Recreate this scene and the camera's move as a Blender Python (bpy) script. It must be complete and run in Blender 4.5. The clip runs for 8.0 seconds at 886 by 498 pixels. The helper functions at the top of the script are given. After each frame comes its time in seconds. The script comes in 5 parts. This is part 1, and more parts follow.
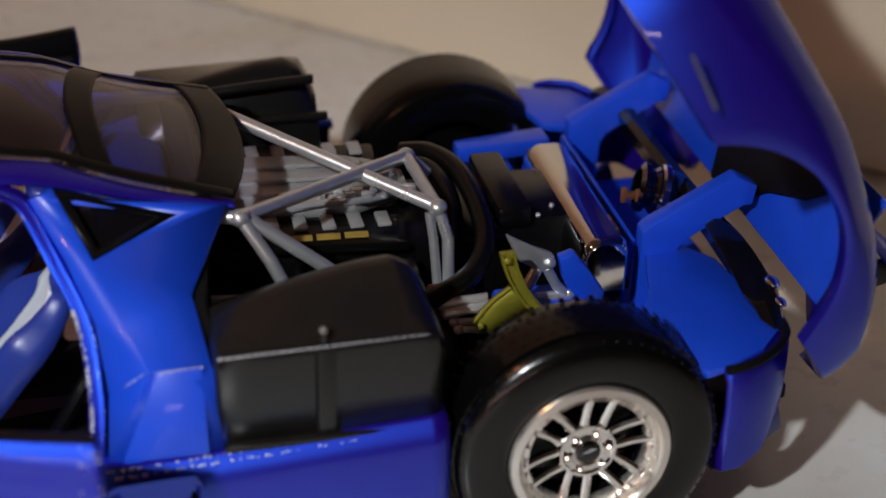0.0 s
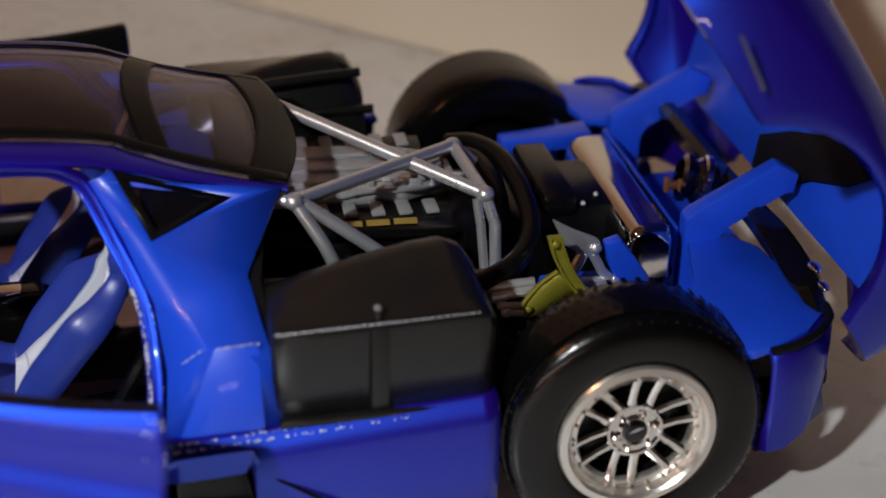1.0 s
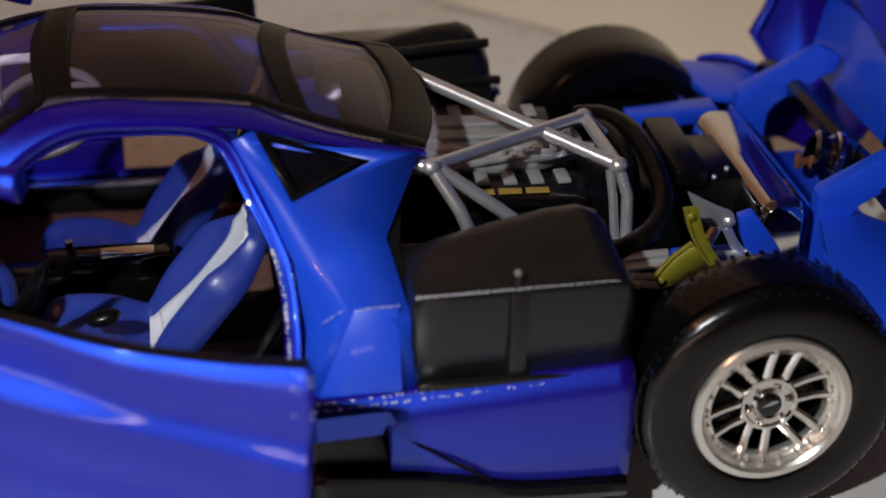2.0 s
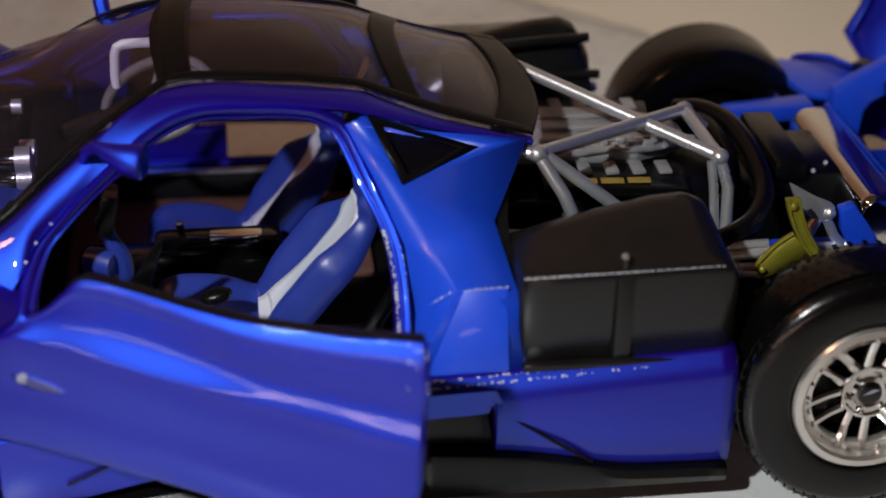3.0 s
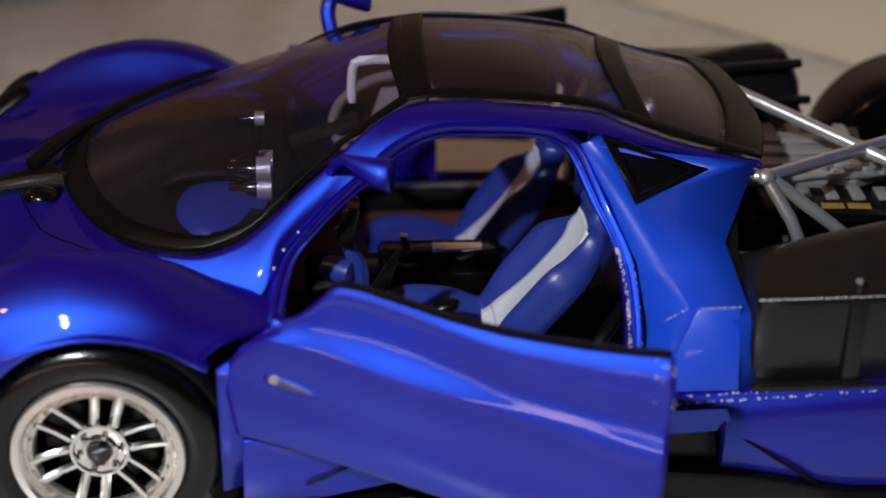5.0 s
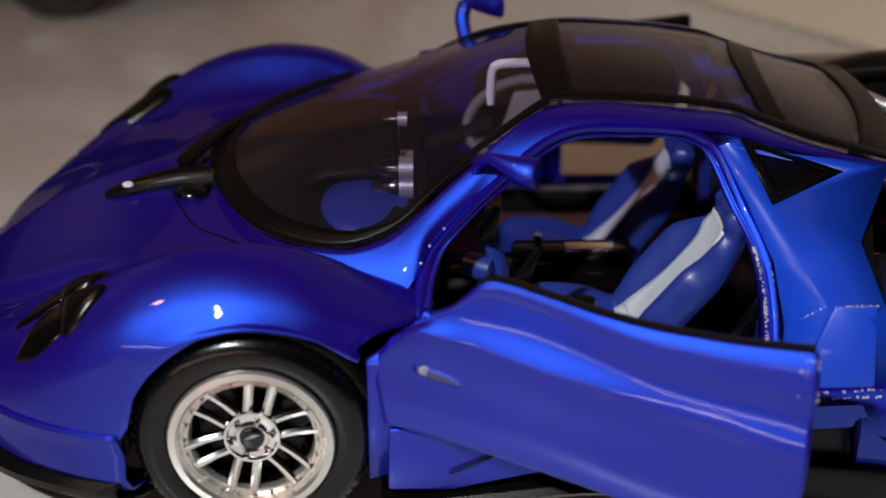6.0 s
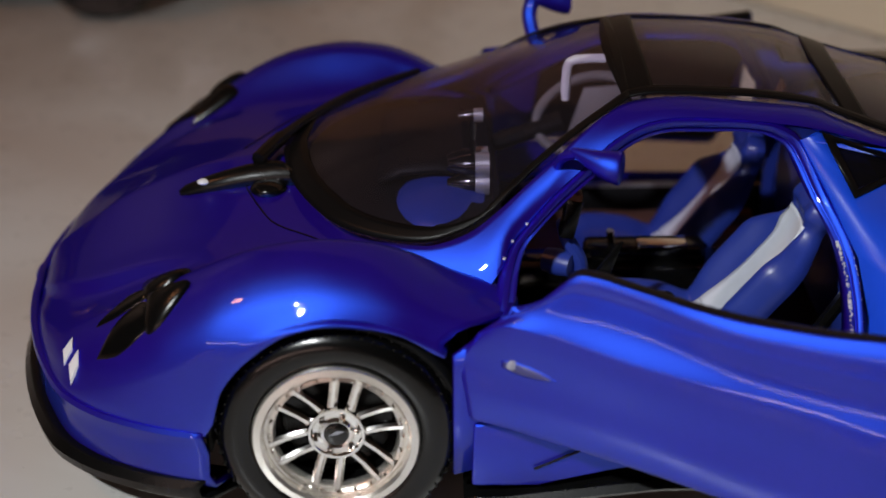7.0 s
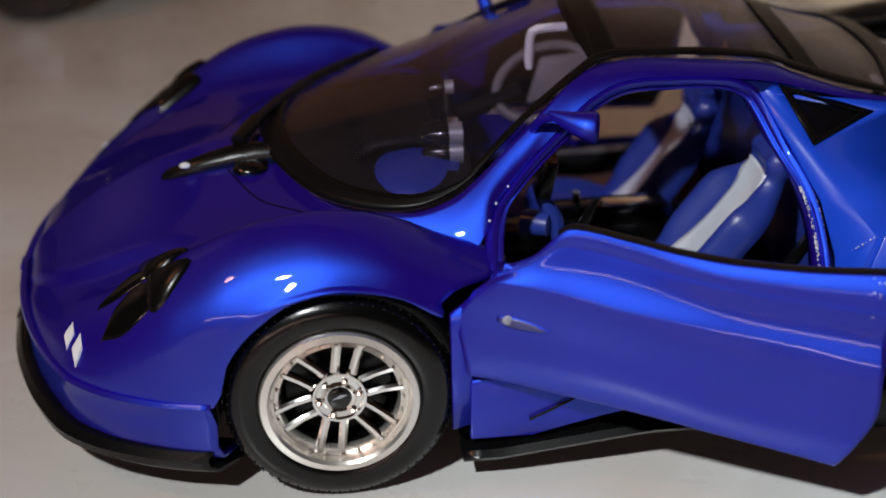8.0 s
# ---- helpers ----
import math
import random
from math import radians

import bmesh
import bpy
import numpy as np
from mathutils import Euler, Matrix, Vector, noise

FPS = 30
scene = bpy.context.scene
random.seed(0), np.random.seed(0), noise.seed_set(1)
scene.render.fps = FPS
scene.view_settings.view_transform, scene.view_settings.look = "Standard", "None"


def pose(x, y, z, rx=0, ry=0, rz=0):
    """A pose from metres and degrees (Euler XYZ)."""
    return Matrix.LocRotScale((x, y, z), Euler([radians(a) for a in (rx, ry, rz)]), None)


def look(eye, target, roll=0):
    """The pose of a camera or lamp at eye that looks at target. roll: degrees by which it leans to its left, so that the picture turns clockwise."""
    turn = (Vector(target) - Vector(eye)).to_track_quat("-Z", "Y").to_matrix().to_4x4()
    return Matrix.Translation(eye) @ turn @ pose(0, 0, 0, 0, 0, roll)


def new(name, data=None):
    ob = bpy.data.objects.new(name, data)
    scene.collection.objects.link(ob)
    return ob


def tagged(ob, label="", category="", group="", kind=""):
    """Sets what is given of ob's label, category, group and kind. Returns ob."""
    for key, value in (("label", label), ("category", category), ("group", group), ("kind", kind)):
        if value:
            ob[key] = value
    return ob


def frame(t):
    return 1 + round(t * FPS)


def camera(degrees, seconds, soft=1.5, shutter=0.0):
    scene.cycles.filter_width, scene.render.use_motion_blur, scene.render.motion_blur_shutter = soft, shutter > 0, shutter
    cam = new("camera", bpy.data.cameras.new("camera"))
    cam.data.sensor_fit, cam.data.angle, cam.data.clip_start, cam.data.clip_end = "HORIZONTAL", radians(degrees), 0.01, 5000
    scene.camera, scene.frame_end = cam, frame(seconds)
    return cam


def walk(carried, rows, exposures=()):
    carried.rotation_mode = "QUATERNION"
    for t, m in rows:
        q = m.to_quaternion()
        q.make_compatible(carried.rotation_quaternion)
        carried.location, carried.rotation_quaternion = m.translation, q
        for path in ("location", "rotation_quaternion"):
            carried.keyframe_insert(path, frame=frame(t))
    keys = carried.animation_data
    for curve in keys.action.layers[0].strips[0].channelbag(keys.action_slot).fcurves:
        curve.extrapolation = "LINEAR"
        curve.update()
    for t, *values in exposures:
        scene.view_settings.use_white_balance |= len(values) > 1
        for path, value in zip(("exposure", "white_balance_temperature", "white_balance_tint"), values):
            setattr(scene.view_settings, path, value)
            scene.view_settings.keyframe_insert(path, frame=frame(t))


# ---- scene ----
cam = camera(29.90, 8.0, soft=1.7)
cam.data.dof.use_dof, cam.data.dof.focus_distance, cam.data.dof.aperture_fstop = True, 0.272, 14.0
PATH = [
    (0, (0.00763, -0.24444, 0.16876), (0.06839, 0.00950, 0.02103), 1.329),
    (0.5, (0.00702, -0.24718, 0.16661), (0.06654, 0.00740, 0.01948), 1.216),
    (1, (0.00143, -0.25079, 0.16530), (0.05930, 0.00614, 0.02164), 1.072),
    (1.5, (-0.00446, -0.25049, 0.16425), (0.04735, 0.00705, 0.01938), 1.204),
    (2.8, (-0.01622, -0.25401, 0.15909), (0.02189, 0.00585, 0.01411), 1.080),
    (3, (-0.01787, -0.25637, 0.16013), (0.01796, 0.00486, 0.01704), 1.069),
    (3.5, (-0.02617, -0.25664, 0.16038), (0.00353, 0.00550, 0.01754), 1.080),
    (4, (-0.03012, -0.25503, 0.16081), (-0.00495, 0.00776, 0.01831), 0.867),
    (4.2, (-0.03142, -0.25371, 0.15950), (-0.00698, 0.00969, 0.01801), 1.110),
    (5.3, (-0.03998, -0.26399, 0.16375), (-0.02827, 0.00101, 0.02360), 0.436),
    (5.5, (-0.04197, -0.26570, 0.16314), (-0.03320, 0.00000, 0.02413), 0.256),
    (6, (-0.04853, -0.26829, 0.16412), (-0.04557, -0.00226, 0.02546), 0.041),
    (6.5, (-0.05476, -0.26784, 0.16415), (-0.05548, -0.00154, 0.02602), 0.044),
    (7, (-0.06133, -0.26840, 0.16262), (-0.05865, -0.00198, 0.02473), -0.221),
    (7.5, (-0.07313, -0.27433, 0.15997), (-0.05889, -0.00804, 0.02253), -1.090),
    (8, (-0.07871, -0.27952, 0.16351), (-0.05505, -0.01465, 0.02465), -1.459),
]
walk(cam, [(t, look(eye, target, roll)) for t, eye, target, roll in PATH], ((0.0, 0.1), (3.0, 0.0), (5.5, -0.12), (8.0, -0.18)))

# ---------- light ----------
world = bpy.data.worlds.new("room_air")
world.use_nodes = True
world.node_tree.nodes["Background"].inputs[0].default_value = (1.0, 0.82, 0.68, 1)
world.node_tree.nodes["Background"].inputs[1].default_value = 0.008
scene.world = world


def area_lamp(name, eye, target, sx, sy, watts, colour, spread=180):
    data = bpy.data.lights.new(name, "AREA")
    data.shape, data.size, data.size_y, data.energy, data.color = "RECTANGLE", sx, sy, watts, colour
    data.spread = radians(spread)
    ob = new(name, data)
    ob.matrix_world = look(eye, target)
    return ob


area_lamp("key_lamp", (-0.24, -0.365, 0.39), (-0.01, -0.06, 0.0), 0.019, 0.019, 0.35, (0.94, 0.98, 1.0), 64)
area_lamp("tube_lamp", (-0.66, -1.30, 0.25), (0.0, -0.05, 0.04), 1.1, 0.045, 1.9, (1.0, 0.68, 0.60))
area_lamp("ceiling_lamp", (-0.80, -0.18, 0.92), (-0.20, 0.25, 0.0), 0.08, 0.08, 1.35, (1.0, 0.40, 0.16))
# unseen fill light, added to brighten the far room corner
area_lamp("corner_fill", (-1.7, 1.7, 1.5), (-2.4, 2.4, 1.1), 0.3, 0.3, 5.4, (1.0, 0.76, 0.68))

# ---------- materials ----------


def material(name, colour, rough=0.5, metal=0.0, coat=0.0, vary=0.15, scale=300.0, bump=0.0, bump_scale=2500.0, spec=0.5, coat_rough=0.05, smudge=0.15, peel=0.0):
    """Principled surface with colour variation at two scales, uneven gloss and fine relief."""
    m = bpy.data.materials.new(name)
    m.use_nodes = True
    nt = m.node_tree
    b = nt.nodes["Principled BSDF"]
    co = nt.nodes.new("ShaderNodeTexCoord")
    n1 = nt.nodes.new("ShaderNodeTexNoise")
    n1.inputs["Scale"].default_value, n1.inputs["Detail"].default_value = scale, 6
    n2 = nt.nodes.new("ShaderNodeTexNoise")
    n2.inputs["Scale"].default_value, n2.inputs["Detail"].default_value = scale * 0.12, 4
    for n in (n1, n2):
        nt.links.new(co.outputs["Object"], n.inputs["Vector"])
    add = nt.nodes.new("ShaderNodeMath")
    add.operation = "ADD"
    nt.links.new(n1.outputs["Fac"], add.inputs[0])
    nt.links.new(n2.outputs["Fac"], add.inputs[1])
    ramp = nt.nodes.new("ShaderNodeMapRange")
    ramp.inputs["From Min"].default_value, ramp.inputs["From Max"].default_value = 0.6, 1.4
    ramp.inputs["To Min"].default_value, ramp.inputs["To Max"].default_value = 1 - vary, 1 + vary
    nt.links.new(add.outputs[0], ramp.inputs["Value"])
    mul = nt.nodes.new("ShaderNodeVectorMath")
    mul.operation = "SCALE"
    mul.inputs[0].default_value = colour
    nt.links.new(ramp.outputs[0], mul.inputs["Scale"])
    nt.links.new(mul.outputs[0], b.inputs["Base Color"])
    rr = nt.nodes.new("ShaderNodeMapRange")
    rr.inputs["From Min"].default_value, rr.inputs["From Max"].default_value = 0.3, 0.7
    rr.inputs["To Min"].default_value, rr.inputs["To Max"].default_value = rough * (1 - smudge), min(1.0, rough * (1 + smudge))
    nt.links.new(n2.outputs["Fac"], rr.inputs["Value"])
    nt.links.new(rr.outputs[0], b.inputs["Roughness"])
    b.inputs["Metallic"].default_value = metal
    b.inputs["Specular IOR Level"].default_value = spec
    b.inputs["Coat Weight"].default_value = coat
    b.inputs["Coat Roughness"].default_value = coat_rough
    if peel:
        n4 = nt.nodes.new("ShaderNodeTexNoise")
        n4.inputs["Scale"].default_value, n4.inputs["Detail"].default_value = 1100, 2
        nt.links.new(co.outputs["Object"], n4.inputs["Vector"])
        cp = nt.nodes.new("ShaderNodeBump")
        cp.inputs["Strength"].default_value, cp.inputs["Distance"].default_value = peel, 0.0006
        nt.links.new(n4.outputs["Fac"], cp.inputs["Height"])
        nt.links.new(cp.outputs[0], b.inputs["Coat Normal"])
    if bump:
        n3 = nt.nodes.new("ShaderNodeTexNoise")
        n3.inputs["Scale"].default_value, n3.inputs["Detail"].default_value = bump_scale, 3
        nt.links.new(co.outputs["Object"], n3.inputs["Vector"])
        bp = nt.nodes.new("ShaderNodeBump")
        bp.inputs["Strength"].default_value, bp.inputs["Distance"].default_value = bump, 0.0003
        nt.links.new(n3.outputs["Fac"], bp.inputs["Height"])
        nt.links.new(bp.outputs[0], b.inputs["Normal"])
    return m


def glass(name, tint, gloss=0.04):
    """Thin tinted clear plastic: it lets light straight through and mirrors more at grazing angles."""
    m = bpy.data.materials.new(name)
    m.use_nodes = True
    nt = m.node_tree
    nt.nodes.remove(nt.nodes["Principled BSDF"])
    out = nt.nodes["Material Output"]
    clear = nt.nodes.new("ShaderNodeBsdfTransparent")
    clear.inputs[0].default_value = (*tint, 1)
    mirror = nt.nodes.new("ShaderNodeBsdfGlossy")
    mirror.inputs["Roughness"].default_value = gloss
    lw = nt.nodes.new("ShaderNodeLayerWeight")
    lw.inputs[0].default_value = 0.5
    power = nt.nodes.new("ShaderNodeMath")
    power.operation, power.inputs[1].default_value = "POWER", 4.0
    nt.links.new(lw.outputs["Facing"], power.inputs[0])
    gain = nt.nodes.new("ShaderNodeMath")
    gain.operation, gain.inputs[1].default_value, gain.inputs[2].default_value = "MULTIPLY_ADD", 0.74, 0.02
    nt.links.new(power.outputs[0], gain.inputs[0])
    mix = nt.nodes.new("ShaderNodeMixShader")
    nt.links.new(gain.outputs[0], mix.inputs[0])
    nt.links.new(clear.outputs[0], mix.inputs[1])
    nt.links.new(mirror.outputs[0], mix.inputs[2])
    haze = nt.nodes.new("ShaderNodeBsdfDiffuse")
    haze.inputs[0].default_value = (0.55, 0.48, 0.54, 1)
    dusty = nt.nodes.new("ShaderNodeMixShader")
    dusty.inputs[0].default_value = 0.006
    nt.links.new(mix.outputs[0], dusty.inputs[1])
    nt.links.new(haze.outputs[0], dusty.inputs[2])
    nt.links.new(dusty.outputs[0], out.inputs[0])
    return m


PAINT = material("blue_metallic_paint", (0.020, 0.004, 0.22), 0.5, 0.0, 0.95, 0.10, 900, 0.0, coat_rough=0.02, spec=0.0, peel=0.012)
# metal flakes in the lacquer: a second, bluer metallic lobe under the same clear coat
nt = PAINT.node_tree
flake = nt.nodes.new("ShaderNodeBsdfAnisotropic")
flake.distribution = "BECKMANN"
flake.inputs["Color"].default_value = (0.024, 0.120, 0.92, 1)
flake.inputs["Roughness"].default_value = 0.50
grain = nt.nodes.new("ShaderNodeTexNoise")
grain.inputs["Scale"].default_value, grain.inputs["Detail"].default_value = 5200, 2
grit = nt.nodes.new("ShaderNodeBump")
grit.inputs["Strength"].default_value, grit.inputs["Distance"].default_value = 0.05, 0.0003
where = nt.nodes.new("ShaderNodeTexCoord")
nt.links.new(where.outputs["Object"], grain.inputs["Vector"])
nt.links.new(grain.outputs["Fac"], grit.inputs["Height"])
nt.links.new(grit.outputs[0], flake.inputs["Normal"])
blend = nt.nodes.new("ShaderNodeMixShader")
blend.inputs[0].default_value = 0.36
nt.links.new(nt.nodes["Principled BSDF"].outputs[0], blend.inputs[1])
nt.links.new(flake.outputs[0], blend.inputs[2])
nt.links.new(blend.outputs[0], nt.nodes["Material Output"].inputs[0])
BLUE = material("blue_moulded_plastic", (0.008, 0.062, 0.62), 0.38, 0.0, 0.3, 0.08, 250, 0.05, 3000, peel=0.03)
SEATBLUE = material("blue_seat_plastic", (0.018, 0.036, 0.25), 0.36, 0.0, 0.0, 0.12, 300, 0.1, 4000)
SEATGREY = material("pale_grey_seat_stripe", (0.62, 0.64, 0.70), 0.5, 0.0, 0.0, 0.08, 300, 0.1, 4000)
BLACK = material("satin_black_plastic", (0.003, 0.003, 0.003), 0.27, 0.0, 0.0, 0.25, 300, 0.08, 2500, spec=0.32)
GLOSSBLACK = material("gloss_black_plastic", (0.003, 0.003, 0.003), 0.12, 0.0, 0.3, 0.2, 300, 0.1, 1500)
BORDER = material("printed_black_border", (0.004, 0.0035, 0.0035), 0.36, 0.0, 0.0, 0.2, 400, spec=0.12)
CARBON = material("dark_brown_black_box_plastic", (0.009, 0.0086, 0.0083), 0.21, 0.0, 0.0, 0.25, 350, 0.1, 2200, spec=0.4)
RUBBER = material("black_tyre_rubber", (0.002, 0.002, 0.002), 0.20, 0.0, 0.0, 0.3, 250, 0.1, 1800, spec=0.45)
CHROME = material("bright_chrome_plating", (0.90, 0.89, 0.86), 0.07, 1.0, 0.0, 0.03, 300, 0.015, 500)
RIM = material("plated_rim", (0.95, 0.93, 0.89), 0.12, 1.0, 0.0, 0.04, 300, 0.1, 900)
LIPMETAL = material("satin_plated_lip", (0.86, 0.83, 0.77), 0.24, 0.9, 0.0, 0.06, 300, 0.1, 900)
DARKCHROME = material("smoked_chrome_plating", (0.30, 0.29, 0.28), 0.12, 1.0, 0.0, 0.1, 300, 0.05, 700)
SILVER = material("silver_painted_plastic", (0.62, 0.63, 0.65), 0.3, 0.75, 0.0, 0.1, 400, 0.15, 3000)
GREYMETAL = material("grey_painted_engine_plastic", (0.36, 0.355, 0.355), 0.4, 0.35, 0.0, 0.15, 500, 0.3, 2500)
YELLOW = material("olive_gold_painted_plastic", (0.30, 0.27, 0.03), 0.35, 0.45, 0.0, 0.15, 300, 0.15, 2500)
GOLD = material("gold_print", (0.40, 0.26, 0.05), 0.45, 0.3, 0.0, 0.15, 600)
WHITE = material("white_print", (0.75, 0.75, 0.78), 0.45, 0.0, 0.0, 0.05, 600)
RUST = material("copper_brown_plastic", (0.16, 0.06, 0.03), 0.45, 0.2, 0.0, 0.2, 400, 0.15, 2500)
TAN = material("tan_interior_plastic", (0.13, 0.06, 0.045), 0.5, 0.0, 0.0, 0.15, 300, 0.15, 2500)
TUB = material("matt_black_cabin_floor", (0.002, 0.002, 0.0022), 0.6, 0.0, 0.0, 0.2, 300, 0.2, 2500, spec=0.2)
SMEAR = material("worn_grey_smear", (0.06, 0.06, 0.13), 0.5)
DECAL = material("grey_silver_decal", (0.35, 0.37, 0.42), 0.3, 0.3, 0.0, 0.1, 500)
WHEELGREY = material("dull_grey_plastic", (0.16, 0.15, 0.15), 0.5, 0.0, 0.0, 0.1, 500)
# pale colour for beads that imitate highlights on edges
GLINT = material("pale_glossy_glint", (0.75, 0.77, 0.82), 0.14, 0.25)
LENSGREY = material("frosted_grey_lamp_plastic", (0.035, 0.035, 0.16), 0.3, 0.0, 0.3, 0.1, 500)
LENSBEAD = material("pale_grey_lamp_bead", (0.25, 0.25, 0.32), 0.25, 0.0, 0.3, 0.1, 500)
WINDOW = glass("tinted_clear_plastic", (0.90, 0.87, 0.94))
SIDEGLASS = glass("dark_tinted_clear_plastic", (0.22, 0.20, 0.26))

# ---------- small builders (millimetres in, metres out) ----------


def finish(bm, smooth=35, flip=False):
    if flip:
        bmesh.ops.scale(bm, vec=(1, -1, 1), verts=bm.verts)
    bmesh.ops.remove_doubles(bm, verts=bm.verts, dist=0.0005)
    bmesh.ops.recalc_face_normals(bm, faces=bm.faces)
    bmesh.ops.scale(bm, vec=(0.001, 0.001, 0.001), verts=bm.verts)
    me = bpy.data.meshes.new("mesh")
    bm.to_mesh(me)
    me.polygons.foreach_set("use_smooth", [True] * len(me.polygons))
    me.set_sharp_from_angle(angle=radians(smooth))
    return me


def part(name, bm, mat, parent, label="", smooth=35, thick=0.0, flip=False, m=None):
    """One bmesh as one mesh object under a thing or a part."""
    me = finish(bm, smooth, flip)
    bm.free()
    me.materials.append(mat)
    ob = new(name, me)
    if parent:
        ob.parent = parent
    if m is not None:
        ob.matrix_basis = m
    if thick:
        s = ob.modifiers.new("thickness", "SOLIDIFY")
        s.thickness, s.offset = thick * 0.001, -1.0
    if label:
        tagged(ob, label)
    return ob


def both(name, bm, mat, parent, label="", **k):
    """The same part on either side of the car."""
    other = bm.copy()
    return part(name, bm, mat, parent, label, **k), part(name, other, mat, parent, label, flip=True, **k)


def grid(rows, loop=False, cap=False):
    bm = bmesh.new()
    vs = [[bm.verts.new(p) for p in r] for r in rows]
    for a, b in zip(vs, vs[1:]):
        n = len(a)
        for i in range(n if loop else n - 1):
            j = (i + 1) % n
            bm.faces.new((a[i], a[j], b[j], b[i]))
    if cap:
        bm.faces.new(vs[0])
        bm.faces.new(vs[-1])
    return bm


def tube(points, r, n=10, closed=False, cap=True):
    """A round bar along points; r is one radius or one for each point."""
    pts = [Vector(p) for p in points]
    rs = r if isinstance(r, (list, tuple)) else [r] * len(pts)
    rows, up = [], None
    for i, p in enumerate(pts):
        a, b = pts[i - 1] if (i or closed) else p, pts[(i + 1) % len(pts)] if (i + 1 < len(pts) or closed) else p
        d = (b - a).normalized()
        if up is None:
            up = Vector((0, 0, 1)) if abs(d.z) < 0.9 else Vector((1, 0, 0))
        side = d.cross(up).normalized()
        up = side.cross(d).normalized()
        rows.append([p + rs[i] * (math.cos(2 * math.pi * k / n) * side + math.sin(2 * math.pi * k / n) * up) for k in range(n)])
    if closed:
        rows.append(rows[0])
    return grid(rows, True, cap and not closed)


def bend(points, steps=6):
    """Smooth curve through the points."""
    p = [Vector(q) for q in points]
    out = []
    for i in range(len(p) - 1):
        a, b, c, d = p[max(i - 1, 0)], p[i], p[i + 1], p[min(i + 2, len(p) - 1)]
        for k in range(steps):
            t = k / steps
            out.append(0.5 * ((2 * b) + (c - a) * t + (2 * a - 5 * b + 4 * c - d) * t * t + (3 * b - a - 3 * c + d) * t ** 3))
    return out + [p[-1]]


def curve(xs, ys):
    """Smooth function through a few support values."""
    xs, ys = np.array(xs, float), np.array(ys, float)
    h, d = np.diff(xs), np.diff(ys) / np.diff(xs)
    m = np.concatenate(([d[0]], [0 if a * b <= 0 else 2 * a * b / (a + b) for a, b in zip(d, d[1:])], [d[-1]]))

    def f(x):
        x = min(max(x, xs[0]), xs[-1])
        i = min(int(np.searchsorted(xs, x, "right")) - 1, len(xs) - 2)
        t = (x - xs[i]) / h[i]
        return float((1 + 2 * t) * (1 - t) ** 2 * ys[i] + t * (1 - t) ** 2 * h[i] * m[i] + t * t * (3 - 2 * t) * ys[i + 1] + t * t * (t - 1) * h[i] * m[i + 1])
    return f


def block(size, centre, bevel=0.6, seg=2, turn=(0, 0, 0)):
    bm = bmesh.new()
    bmesh.ops.create_cube(bm, size=1, matrix=Matrix.Diagonal((*size, 1)))
    if bevel:
        bmesh.ops.bevel(bm, geom=list(bm.edges), offset=bevel, segments=seg, affect="EDGES", profile=0.5)
    bmesh.ops.transform(bm, matrix=pose(*centre, *turn), verts=bm.verts)
    return bm


def slab(outline, normal_shift, bevel=0.0):
    """A flat plate: a 3D outline pushed along normal_shift."""
    bm = bmesh.new()
    a = [bm.verts.new(p) for p in outline]
    s = Vector(normal_shift)
    b = [bm.verts.new(Vector(p) + s) for p in outline]
    bm.faces.new(a)
    bm.faces.new(list(reversed(b)))
    n = len(a)
    for i in range(n):
        bm.faces.new((a[i], a[(i + 1) % n], b[(i + 1) % n], b[i]))
    if bevel:
        bmesh.ops.bevel(bm, geom=list(bm.edges), offset=bevel, segments=2, affect="EDGES", profile=0.5)
    return bm


def spin(profile, n=48, centre=(0, 0, 0)):
    """Turned shape about the y axis; profile of (radius, y)."""
    rows = [[(centre[0] + r * math.cos(2 * math.pi * k / n), centre[1] + y, centre[2] + r * math.sin(2 * math.pi * k / n)) for k in range(n)] for r, y in profile]
    return grid(rows, True)


def blob(size, centre, turn=(0, 0, 0), n=20):
    bm = bmesh.new()
    bmesh.ops.create_uvsphere(bm, u_segments=n, v_segments=n // 2, radius=1, matrix=pose(*centre, *turn) @ Matrix.Diagonal((*size, 1)))
    return bm


def join(*meshes):
    out = bmesh.new()
    for b in meshes:
        me = bpy.data.meshes.new("tmp")
        b.to_mesh(me)
        b.free()
        out.from_mesh(me)
        bpy.data.meshes.remove(me)
    return out


def thing(name, label, category, at=(0, 0, 0), group="", kind=""):
    ob = new(name)
    ob.location = at
    return tagged(ob, label, category, group, kind)

# ---------- the setting ----------
def wall_box(name, lo, hi, mat, label, category):
    bm = bmesh.new()
    bmesh.ops.create_cube(bm, size=1, matrix=Matrix.Translation([(a + b) / 2 for a, b in zip(lo, hi)]) @ Matrix.Diagonal((*[b - a for a, b in zip(lo, hi)], 1)))
    ob = part(name, bm, mat, None)
    return tagged(ob, label, category, "", "structure")


